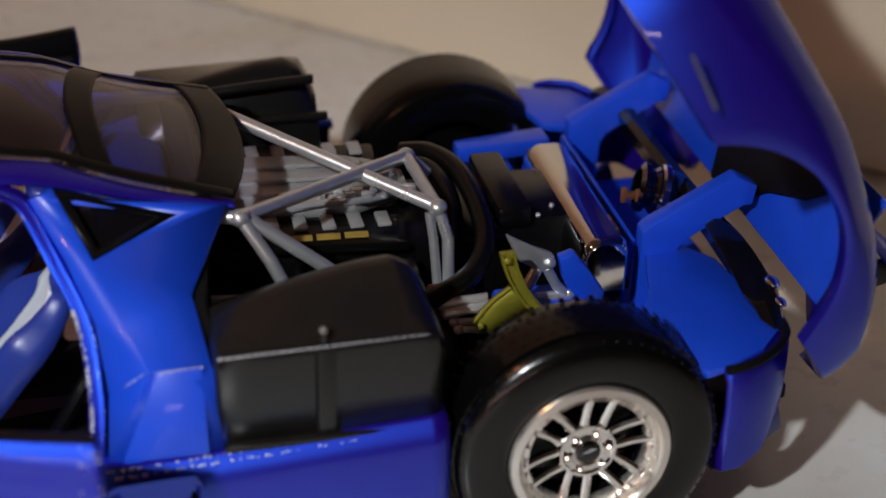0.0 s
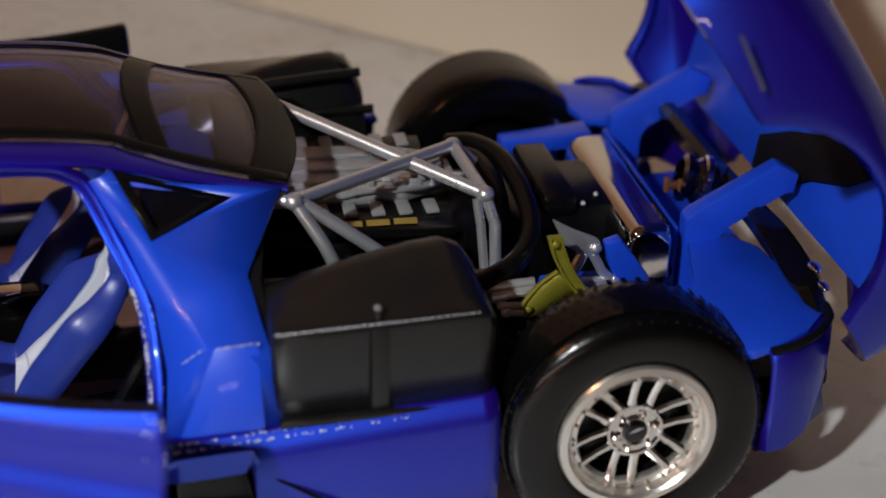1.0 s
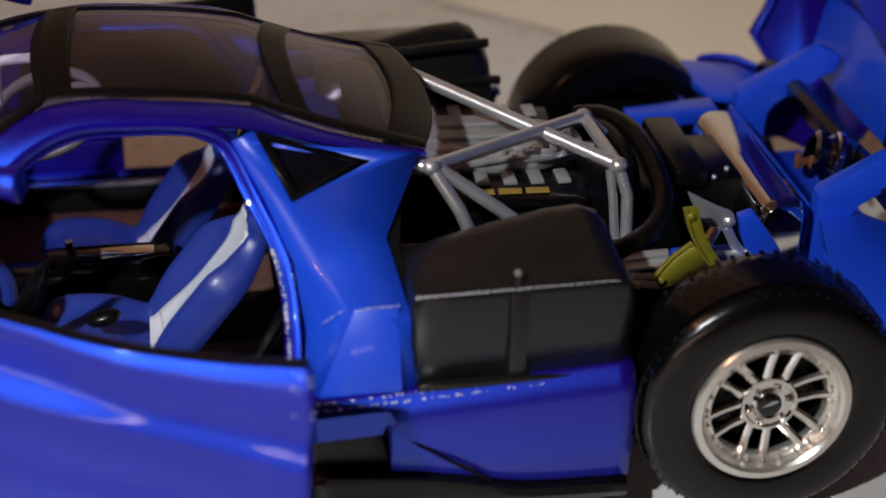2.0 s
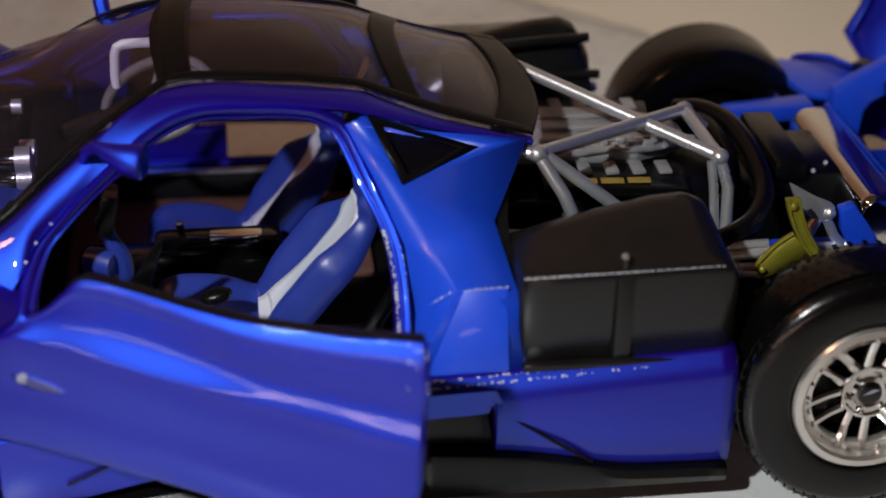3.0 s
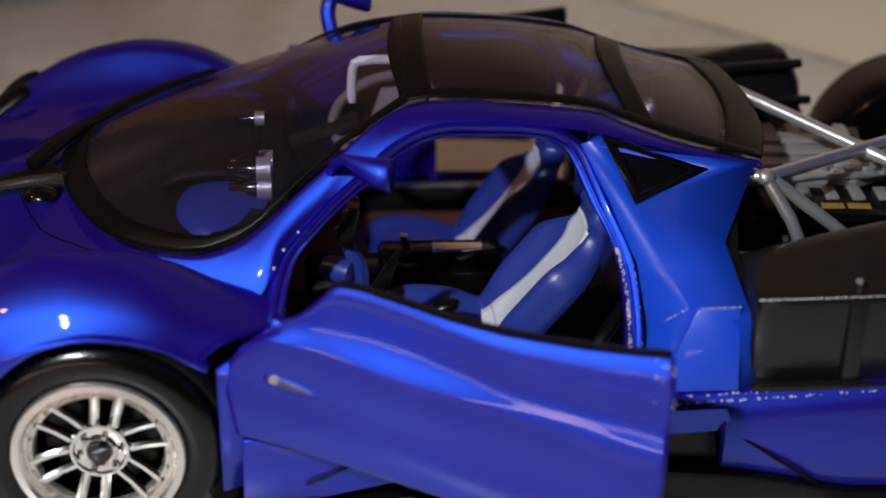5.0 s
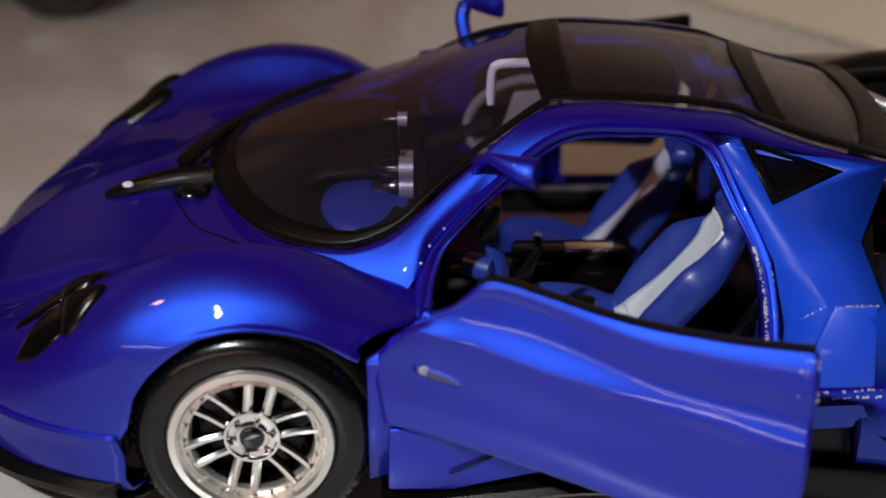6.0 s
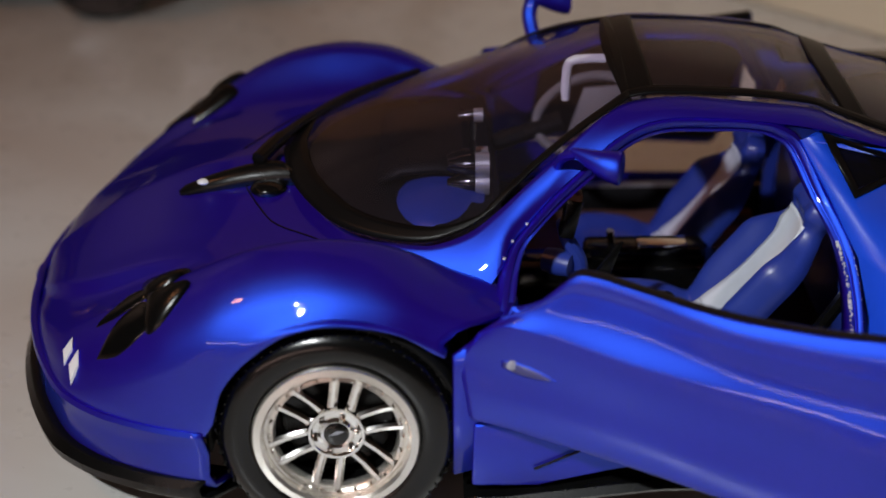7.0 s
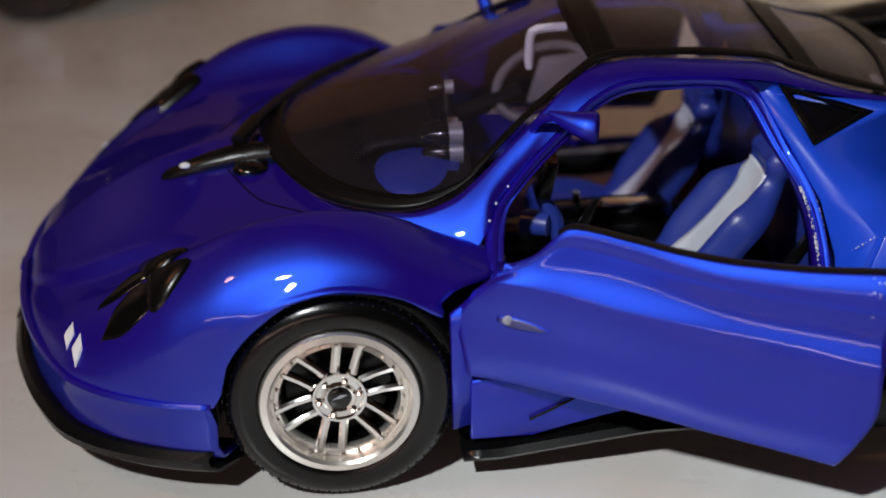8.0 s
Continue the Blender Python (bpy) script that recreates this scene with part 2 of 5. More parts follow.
def stone(name, base, dark, warm, rough, scale):
    """Pale polished stone with soft clouds and a few veins."""
    m = bpy.data.materials.new(name)
    m.use_nodes = True
    nt = m.node_tree
    b = nt.nodes["Principled BSDF"]
    co = nt.nodes.new("ShaderNodeTexCoord")
    n1 = nt.nodes.new("ShaderNodeTexNoise")
    n1.inputs["Scale"].default_value, n1.inputs["Detail"].default_value, n1.inputs["Distortion"].default_value = scale, 5, 1.2
    n2 = nt.nodes.new("ShaderNodeTexNoise")
    n2.inputs["Scale"].default_value, n2.inputs["Detail"].default_value = scale * 14, 6
    n3 = nt.nodes.new("ShaderNodeTexNoise")
    n3.inputs["Scale"].default_value, n3.inputs["Detail"].default_value, n3.inputs["Distortion"].default_value = scale * 0.4, 3, 2.0
    for n in (n1, n2, n3):
        nt.links.new(co.outputs["Object"], n.inputs["Vector"])
    r1 = nt.nodes.new("ShaderNodeValToRGB")
    r1.color_ramp.elements[0].position, r1.color_ramp.elements[1].position = 0.36, 0.62
    r1.color_ramp.elements[0].color, r1.color_ramp.elements[1].color = (*dark, 1), (*base, 1)
    nt.links.new(n1.outputs["Fac"], r1.inputs[0])
    r2 = nt.nodes.new("ShaderNodeMapRange")
    r2.inputs["From Min"].default_value, r2.inputs["From Max"].default_value = 0.45, 0.7
    nt.links.new(n3.outputs["Fac"], r2.inputs["Value"])
    mx = nt.nodes.new("ShaderNodeMix")
    mx.data_type = "RGBA"
    mx.inputs["B"].default_value = (*warm, 1)
    nt.links.new(r2.outputs[0], mx.inputs["Factor"])
    nt.links.new(r1.outputs[0], mx.inputs["A"])
    nt.links.new(mx.outputs["Result"], b.inputs["Base Color"])
    r3 = nt.nodes.new("ShaderNodeMapRange")
    r3.inputs["To Min"].default_value, r3.inputs["To Max"].default_value = rough * 0.8, rough * 1.25
    nt.links.new(n2.outputs["Fac"], r3.inputs["Value"])
    nt.links.new(r3.outputs[0], b.inputs["Roughness"])
    return m


FLOOR = stone("pale_marble", (0.75, 0.76, 0.75), (0.61, 0.59, 0.56), (0.60, 0.53, 0.48), 0.28, 11.0)
PLASTER = material("cream_wall_paint", (0.80, 0.68, 0.52), 0.75, 0, 0, 0.05, 12, 0.1, 300)
ROOM = material("beige_room_paint", (0.30, 0.25, 0.215), 0.8, 0, 0, 0.08, 3)
CEIL = material("white_ceiling_paint", (0.70, 0.64, 0.58), 0.8, 0, 0, 0.05, 3)
wall_box("floor", (-2500, -2000, -40), (2500, 2500, 0), FLOOR, "pale grey polished marble slab with soft brown clouds", "floor")
wall_box("wall_south", (-2500, -2050, 0), (2500, -2000, 2300), ROOM, "plain beige painted room wall", "wall")
wall_box("wall_west", (-2550, -2000, 0), (-2500, 2500, 2300), ROOM, "plain beige painted room wall", "wall")
wall_box("wall_east", (2500, -2000, 0), (2550, 2500, 2300), ROOM, "plain beige painted room wall", "wall")
wall_box("wall_north", (-2500, 2500, 0), (2500, 2550, 2300), ROOM, "plain beige painted room wall", "wall")
wall_box("ceiling", (-2550, -2050, 2300), (2550, 2550, 2350), CEIL, "plain white painted ceiling", "ceiling")
bm = block((850, 30, 500), (-105, 15, 250), 3)
back = part("wall_behind", bm, PLASTER, None, m=pose(0.080, 0.158, 0, 0, 0, -44))
tagged(back, "cream painted wall panel standing behind the car", "wall", "", "structure")

# ---------- the car ----------
def lean(p):
    """Draw a point of the cabin inward with height: the greenhouse tapers to the roof."""
    p = Vector(p)
    w = min(1.0, max(0.0, (p.z - 38) / 20))
    return p + Vector((0, 5.6 * w, -2.5 * w))


car = thing("model_car", "blue metallic die-cast sports car with open doors and raised tail", "model car")


# front body: one shell over nose, bonnet and front wings
f_half = curve([-131.5, -130.9, -129, -125, -119, -110, -100, -92, -76, -60, -46], [0.6, 9, 19, 31, 42, 49, 53, 54.5, 55, 54, 52])
f_mid = curve([-131.5, -128.5, -123, -115, -105, -95, -85, -70, -46], [19, 25, 29.5, 35, 39.5, 42.3, 43.3, 43.5, 42])
f_val = curve([-131.5, -128.5, -124, -115, -105, -95, -85, -75, -60, -46], [18.5, 23.5, 27.5, 32.5, 36.6, 39, 40.3, 41.0, 41.6, 41.4])
f_gut = curve([-131.5, -128.5, -124, -113, -105, -99, -92, -86, -78, -70, -63, -57, -46], [18.2, 22, 25.2, 31, 35.2, 37.6, 39.4, 40.6, 41.0, 40.6, 39.2, 37.3, 35.6])
f_top = curve([-131.5, -128.5, -124, -119, -113, -105, -99, -92, -86, -78, -71, -65, -58, -50, -46], [18, 21.5, 24.5, 27.8, 31.8, 37.0, 40.6, 44.2, 46.2, 47.3, 46.8, 45.2, 41.6, 38.0, 36.4])
f_edge = curve([-131.5, -128.5, -124, -118, -110, -100, -92, -84, -76, -68, -60, -54, -46], [17, 19.5, 21, 22.5, 26, 32.2, 36.4, 39.0, 40.4, 39.4, 36.0, 34.0, 32.6])


f_foot = curve([-132, -74, -64, -46], [0.60, 0.60, 0.68, 0.68])


def f_height(x, u):
    """Bonnet, gutter, sharp wing crest and the round flank below it."""
    a, b, g, c, e = f_mid(x), f_val(x), f_gut(x), f_top(x), f_edge(x)
    if u < 0.76:
        w = f_foot(x)
        return curve([0, 0.42, w - 0.06, w, 0.76], [a, b, b - 0.3, g, c])(u)
    return c - (c - e) * curve([0.76, 0.82, 0.88, 0.95, 0.975, 1.0], [0, 0.04, 0.17, 0.48, 0.67, 1.0])(u)


arch_lip = curve([-98, -96.5, -95, -93, -88, -82, -75, -66, -59, -55], [19.6, 19.6, 21, 28, 34.2, 38.3, 39.8, 37.8, 33.4, 32])
scuttle = curve([0, 0.18, 0.38, 0.535, 0.60, 0.63, 0.665], [-83.5, -82, -78, -71.5, -63.5, -55, -48])
wing_end = curve([0.66, 0.76, 0.85, 0.89, 0.92, 0.963, 1.0], [-48, -48.3, -49, -49.5, -51.3, -55.5, -59])


def front_end(u):
    return scuttle(u) if u < 0.66 else wing_end(u)


def front_shell(side):
    rows = []
    t_list = [i / 60 for i in range(61)]
    for t in t_list:
        t = t ** 1.25
        row = []
        for k in range(46):
            u = k / 45
            x = -131.5 + t * (front_end(u) + 131.5)
            row.append((x, side * f_half(x) * u, f_height(x, u)))
        xe = row[-1][0]
        ze, zb = row[-1][2], arch_lip(xe)
        zb = min(zb, ze - 0.5)
        for k in range(1, 9):
            w = k / 8
            row.append((xe, side * (f_half(xe) + 0.9 * math.sin(w * 2.2)), ze + (zb - ze) * w))
        row.append((xe, side * (f_half(xe) - 2.0), zb - 0.1))
        rows.append(row)
    return rows


front = join(grid(front_shell(-1)), grid(front_shell(1)))
part("front_body", front, PAINT, car, "blue metallic bonnet and front wings", smooth=50, thick=1.0)

# lower bumper below the crease, round the nose
rows = []
for side in (-1, 1):
    path = [(-131.8 + (t ** 1.4) * 36.2) for t in [i / 30 for i in range(31)]]
    for x in (path if side == -1 else path[::-1]):
        y = side * (f_half(max(x, -131.5)) + 1.1)
        rows.append([(x + 0.6, y * 0.95, 20.6), (x - 0.7, y * 0.995, 20.4), (x - 0.9, y, 19.6), (x - 0.6, y * 0.995, 18.6), (x, y * 0.985, 16), (x - 0.2, y * 0.99, 12), (x + 0.6, y * 0.97, 9.5), (x + 3, y * 0.9, 9.0)])
n = len(rows) // 2
part("lower_bumper", grid(rows[:n][::-1] + rows[n:][::-1]), PAINT, car, "", thick=0.8)
rows = []
for side in (-1, 1):
    path = [(-131.8 + (t ** 1.4) * 37.0) for t in [i / 30 for i in range(31)]]
    for x in (path if side == -1 else path[::-1]):
        y = side * f_half(max(x, -131.5))
        o = 0.985
        rows.append([(x - 0.2, y * o, 11.6), (x - 2.0, y * o + side * 0.8, 11.0), (x - 2.9, y * o + side * 1.3, 9.6), (x - 2.6, y * o + side * 1.1, 8.0), (x - 1.2, y * o + side * 0.4, 6.9), (x + 6, y * 0.85, 6.6)])
n = len(rows) // 2
part("front_splitter", grid(rows[:n][::-1] + rows[n:][::-1]), BLACK, car, "satin black lip spoiler", thick=1.0)


def on_front(x, y):
    return f_height(x, abs(y) / f_half(x))


# head lamps: each a dark almond lens with a hooded rear part
def lens(outline, dome):
    cx, cy = sum(p[0] for p in outline) / len(outline), sum(p[1] for p in outline) / len(outline)
    ring = [Vector((x, y, 0)) for x, y in outline]
    ring = bend(ring + [ring[0]], 5)[:-1]
    rows = []
    for t in (1.04, 1.0, 0.9, 0.7, 0.45, 0.2, 0.03):
        rows.append([(cx + (p.x - cx) * t, cy + (p.y - cy) * t, on_front(cx + (p.x - cx) * t, cy + (p.y - cy) * t) + (-0.5 if t > 1 else 0.12 + dome * math.sqrt(max(0.0, 1 - t * t)))) for p in ring])
    return grid(rows, True, True)


for outline, dome, nm in (
        (((-114.2, -39.2), (-110.7, -37.4), (-106.4, -36.2), (-105.2, -40.4), (-110.2, -40.6)), 0.8, "headlamp"),
        (((-107.6, -33.0), (-103.6, -34.2), (-98.6, -37.2), (-101.2, -40.8), (-105.6, -41.0)), 1.5, "lamp_hood"),
        (((-113.4, -44.8), (-110.2, -41.9), (-105.6, -41.6), (-104.4, -46.8), (-109.2, -47.2)), 0.8, "headlamp"),
        (((-105.4, -40.9), (-102.2, -41.6), (-97.8, -44.0), (-101.6, -48.0), (-104.8, -47.6)), 1.5, "lamp_hood")):
    both(nm, lens(outline, dome), GLOSSBLACK if nm == "headlamp" else BLACK, car, "dark almond head lamp lens" if nm == "headlamp" else "dark hooded lamp cover")
# panel seam from the wiper towards the screen corner
both("bonnet_seam", tube([(x, y, on_front(x, y) + 0.02) for x, y in [(p.x, p.y) for p in bend([(-94.2, -5.5, 0), (-92.9, -8.8, 0), (-89.8, -16.3, 0), (-86.4, -22.5, 0), (-80.5, -27.5, 0), (-76, -31.5, 0)], 6)]], 0.16, 6), BORDER, car, "dark bonnet seam")
# two pale marks on the nose beside the lamps
for (x, y) in ((-119.4, -38.6), (-117.9, -42.0)):
    pts = [(x + dx, y + dy, on_front(x + dx, y + dy) + 0.55) for dx, dy in ((-0.95, 0.95), (0.75, 1.35), (1.0, -0.7), (-0.5, -1.3))]
    both("nose_mark", slab(pts, (0.05, 0.03, -0.7)), WHITE, car, "small white printed mark")

# bonnet wiper and its base
rows = []
for x, y, w, h in ((-104.4, -7.4, 0.4, 0.4), (-103.2, -7.5, 1.2, 1.0), (-99.6, -7.8, 1.9, 1.6), (-95.7, -7.8, 2.3, 2.0), (-92, -7.6, 2.7, 2.3), (-88.5, -7.6, 3.2, 2.6), (-86, -8.2, 3.4, 2.6), (-84.4, -8.8, 2.2, 1.6)):
    z = on_front(max(x, -131), y)
    rows.append([(x - 0.42 * w * math.cos(a), y + 0.9 * w * math.cos(a), z + 0.4 + h * max(0, math.sin(a)) - 0.6 * (math.sin(a) < 0)) for a in [2 * math.pi * k / 14 for k in range(14)]])
arm = bend([(-90.5, -7, 45.0), (-87.0, 1, 45.6), (-82.5, 10, 45.6), (-76.0, 21, 45.2), (-68.0, 30.5, 44.6), (-63.0, 35.0, 44.4)], 5)
wiper = part("wiper", grid(rows, True, True), BLACK, car, "black wiper on the bonnet")
part("wiper_blade", tube(arm, [1.3] * 6 + [1.0] * (len(arm) - 6), 8), BLACK, wiper, "black wiper blade along the screen")
part("wiper_mark", blob((1.1, 0.9, 0.5), (-100.0, -8.4, on_front(-100, -8.4) + 1.7)), WHITE, wiper, "white dot")
part("wiper_hub", blob((3.2, 2.6, 1.3), (-88.5, -11.6, on_front(-88.5, -11.6) + 0.3)), GLOSSBLACK, wiper)

# windscreen
ws_base = bend([(-86.5, 0, 43.6), (-85, -10, 43.5), (-81.5, -19, 42.9), (-76, -27, 42.2), (-68.7, -32, 42.1), (-61.4, -34.4, 42.7), (-55.1, -34, 44.7), (-50.7, -32.5, 47.4)], 5)


def ws_point(s, v, lift=0.0):
    i = abs(v) * (len(ws_base) - 1)
    k = min(int(i), len(ws_base) - 2)
    b = ws_base[k].lerp(ws_base[k + 1], i - k)
    a = abs(v) ** 1.0
    t = Vector((-28.4, -19.4 * a, 60.9 + 2.2 * (1 - a ** 2.2)))
    p = b.lerp(t, s)
    bulge = 1.6 * math.sin(math.pi * s ** 0.85) * (1 - 0.55 * a ** 4)
    p = p + Vector((-0.55, 0, 0.83)) * (bulge + lift) + Vector((0, -lift * a * 0.5, 0))
    p = p + Vector((0, -0.7, 1.0)) * (math.sin(math.pi * s) * a ** 3)
    if v > 0:
        p.y = -p.y
    return p


def ws_patch(s0, s1, v0, v1, lift, ns=14, nv=40):
    return [[ws_point(s0 + (s1 - s0) * i / ns, v0 + (v1 - v0) * k / nv, lift) for k in range(nv + 1)] for i in range(ns + 1)]


pane = part("windscreen", grid(ws_patch(0, 1, -1, 1, 0, 18, 56)), WINDOW, car, "tinted clear plastic windscreen", thick=0.7, smooth=80)
rows = ws_patch(0, 0.075, -1, 1, 0.35, 3, 70)
part("windscreen_surround", join(grid(rows), grid(ws_patch(0, 1, -1, -0.88, 0.35, 24, 4)), grid(ws_patch(0, 1, 0.88, 1, 0.35, 24, 4)), grid(ws_patch(0.955, 1.0, -1, 1, 0.35, 3, 40))), BORDER, pane, "black painted screen border", thick=0.3)

# roof glass and its black bands
r_half = curve([-35, -20, 0, 10, 29, 34], [19.2, 18.9, 18.8, 19.3, 21.2, 21.8])
r_edge = curve([-35, -30, -25, -13, 1, 6, 14, 22, 29, 34], [58.4, 60.3, 61.3, 60.9, 59.3, 57.4, 54.5, 52.5, 50.8, 49.2])
r_mid = curve([-35, -30, -22, -12, 0, 9, 18, 29, 34], [61.0, 62.8, 63.7, 63.2, 61.4, 59, 55.8, 51.8, 49.4])


def roof_point(x, v, lift=0.0):
    e, c = r_edge(x), r_mid(x)
    return (x, r_half(x) * v, e + (c - e) * (1 - abs(v) ** 2.3) + lift)


def roof_patch(x0, x1, v0, v1, lift, nx, nv, bow=0.0):
    rows = []
    for i in range(nx + 1):
        row = []
        for k in range(nv + 1):
            v = v0 + (v1 - v0) * k / nv
            x = x0 + (x1 - x0) * i / nx
            x = x + bow * (1 - v * v)
            row.append(roof_point(x, v, lift))
        rows.append(row)
    return rows


roof = part("roof_glass", grid(roof_patch(-29.8, 28.5, -1, 1, 0, 44, 26)), WINDOW, car, "tinted clear plastic roof panel", thick=0.7, smooth=80)
for x0, x1, bow in ((-29.6, -24.4, -0.8), (7.0, 11.4, -2.5), (22.0, 28.4, 3.6)):
    part("roof_band", grid(roof_patch(x0, x1, -1, 1, 0.35, 8, 30, bow)), BORDER, roof, "black painted roof band", thick=0.3)
for s in (-1, 1):
    part("roof_band", grid(roof_patch(-29.8, 28.5, s * 0.9, s * 1.0, 0.4, 44, 3)), BORDER, roof, "black painted roof edge", thick=0.3)

# cabin frame: screen pillar, roof rail and door pillar, both sides
inner = bend([(-68.7, -32.1, 41.5), (-61.4, -34.7, 42.2), (-55.1, -34.4, 44.2), (-50.7, -32.8, 46.9), (-46.2, -30.6, 50.3), (-41.7, -28.4, 53.6), (-37.2, -25.8, 57.0), (-32.6, -22.5, 59.4), (-28, -19.8, 60.6), (-20, -18.8, 61.0), (-9, -18.9, 60.0), (1, -19.1, 58.9), (6, -19.2, 56.9), (14, -19.8, 53.9), (22, -20.9, 52.0), (28.5, -21.8, 50.6)], 4)
outer = bend([(-63, -37.0, 37.6), (-58.5, -39.5, 36.0), (-53.5, -41.5, 36.6), (-49.9, -39.8, 40.3), (-48.5, -36.8, 42.6), (-46.2, -34.6, 44.9), (-41.8, -32, 49.0), (-37.3, -30, 52.6), (-31, -27, 57.2), (-24, -25, 59.4), (-14, -24.6, 59.3), (-5, -24.8, 58.4), (2, -24.2, 57.0), (12, -22.8, 53.6), (20, -22.2, 51.6), (28, -22.3, 50.2)], 4)
rows = []
for a, b in zip(inner, outer):
    d = b - a
    nrm = Vector((0, -1, 0.75)).normalized()
    rows.append([a + d * t + nrm * (0.8 * math.sin(math.pi * t) * min(1, d.length / 6)) for t in (0, 0.12, 0.3, 0.5, 0.7, 0.88, 0.97)] + [b + Vector((0, 0.5, -0.3))])
both("roof_rail", grid(rows), PAINT, car, "blue metallic screen pillar and roof rail", thick=1.2, smooth=60)
# stepped door aperture
edge = bend([(-53.2, -51.5, 30), (-51.0, -47.5, 36.0), (-49.9, -41.0, 39.9), (-48.5, -36.8, 42.6), (-46.2, -34.6, 44.9), (-41.8, -32, 49.0), (-37.3, -30, 52.6), (-31, -27, 57.2), (-24, -25, 59.4), (-14, -24.6, 59.3), (-8, -24.7, 58.8), (-4.4, -24.9, 57.8), (-1.2, -25.8, 55.4), (2.4, -30.1, 48.5), (6.0, -37.2, 41.5), (6.9, -44.5, 33), (6.2, -48.5, 25), (6.0, -48.5, 19)], 5)
brow = [p for p in edge if p.x < -44 and 41.0 < p.z < 46.5]
jamb = [p for p in edge if p.x > 4.5 and 25 < p.z < 43]
cen = Vector((-20, -36, 42))
rows = []
for p in edge:
    to = (cen - p)
    to.y = 0
    to.normalize()
    steps = ((-0.5, 1.0, -0.4), (0.12, 0.5, 0), (0.3, 0.1, 0), (0.5, -0.35, 0.15), (1.1, -0.3, 0.1), (1.5, 0.0, 0), (1.6, 0.6, 0), (1.8, 0.65, 0), (1.95, 0.3, 0), (2.4, 0.35, 0), (2.7, 0.9, 0), (2.9, 3.0, 0), (2.9, 5.5, 0))
    rows.append([p + to * i + Vector((0, y, z)) for i, y, z in steps])
both("door_frame", grid(rows), PAINT, car, "blue metallic stepped door aperture", thick=0.8, smooth=50)

# quarter panel with its three-cornered window
tt, tl, tp = Vector((2.2, -29.6, 59.0)), Vector((6.8, -33.8, 49.6)), Vector((19.0, -27.8, 52.4))
p_top, p_tip = Vector((-1.5, -31.2, 58.6)), Vector((27.2, -26.4, 52.8))
q1, q2, q3, q4 = Vector((20.2, -37.5, 44.6)), Vector((21.6, -48.5, 39.4)), Vector((22.6, -50.5, 37.4)), Vector((23.2, -51.6, 26.2))
b1, b2, b3, b4 = Vector((2.8, -34.0, 50)), Vector((6.2, -39, 42)), Vector((7.2, -45.0, 34)), Vector((6.2, -50.6, 25.2))
m1, m2 = Vector((13.0, -47.4, 38.6)), Vector((10.5, -41.5, 42.0))
for p in (tt, tl, tp, p_top, p_tip, q1, q2, q3, b1, b2, m1, m2):
    p[:] = lean(p)
bm = bmesh.new()
V = {id(p): bm.verts.new(p) for p in (tt, tl, tp, p_top, p_tip, q1, q2, q3, q4, b1, b2, b3, b4, m1, m2)}
for f in ((p_top, tt, tl, b1), (tt, p_top, p_tip, tp), (tl, tp, p_tip, q1), (b1, tl, m2, b2), (tl, q1, m2), (m2, q1, q2, m1), (b2, m2, m1, b3), (m1, q2, q3), (m1, q3, q4, b4), (b3, m1, b4)):
    bm.faces.new([V[id(p)] for p in f])
both("quarter_panel", bm, BLUE, car, "plain blue moulded quarter panel", thick=1.4, smooth=24)
# raised lower facet of the panel
lift = Vector((-0.2, -0.9, 0.5))
facet = [p + lift for p in (m1.lerp(q2, 0.12), q2.lerp(m1, 0.12), q4.lerp(b4, 0.15) + Vector((0, 0, 0.6)), b4.lerp(q4, 0.12) + Vector((0, 0, 0.6)))]
both("quarter_facet", slab(facet, -lift * 1.2, 0.45), BLUE, car, "plain blue raised facet")
c3 = (tt + tl + tp) / 3
ring = bmesh.new()
push = Vector((0, -0.35, 0.2))
outer3 = [ring.verts.new(p - (c3 - p) * 0.03 + push) for p in (tt, tl, tp)]
inner3 = [ring.verts.new(p + (c3 - p) * 0.26 + push) for p in (tt, tl, tp)]
for a in range(3):
    ring.faces.new((outer3[a], outer3[(a + 1) % 3], inner3[(a + 1) % 3], inner3[a]))
both("quarter_window_frame", ring, BORDER, car, "black three-cornered window frame", thick=0.3, smooth=10)
for ob in both("quarter_window", slab([p + (c3 - p) * 0.2 + Vector((0, 1.0, -0.2)) for p in (tt, tl, tp)], (0, 0.5, -0.2)), SIDEGLASS, car, "dark tinted three-cornered pane"):
    ob.visible_shadow = False

# sill and side skirt behind the door
sill_z = curve([8, 20, 35, 57], [26.0, 26.6, 27.6, 29.0])
sill_b = curve([8, 20, 30, 40, 57], [14.5, 13.4, 11.5, 9.5, 9.0])
rows = []
for x in [5.0 + 12.5 * i / 4 for i in range(5)] + [18.0] + [18.5 + 36.4 * i / 15 for i in range(16)]:
    a = sill_z(x)
    b = sill_b(x) if x > 18.2 else (a - 3.6 if x < 17.8 else a - 6)
    rows.append([(x, -49, a + 0.2), (x, -51.7, a + 0.1), (x, -52.2, a - 0.2), (x, -53.5, a - 1.75), (x, -54.0, a - 2.6), (x, -54.3, a - 4), (x, -54.6, (a + b) / 2), (x, -54.0, b + 1), (x, -53, b), (x, -50, b - 0.4)])
both("rear_sill", grid(rows, cap=False), PAINT, car, "blue metallic lower side panel", thick=1.2, smooth=50)
rows = []
for i in range(17):
    x = 7 + 47.8 * i / 16
    b = sill_b(x)
    rows.append([(x, -45, b + 0.6), (x, -52.6, b + 0.3), (x, -54.6, b - 0.2), (x, -55.0, b - 1.5), (x, -54, 6.0), (x, -50, 5.4), (x, -40, 5.4)])
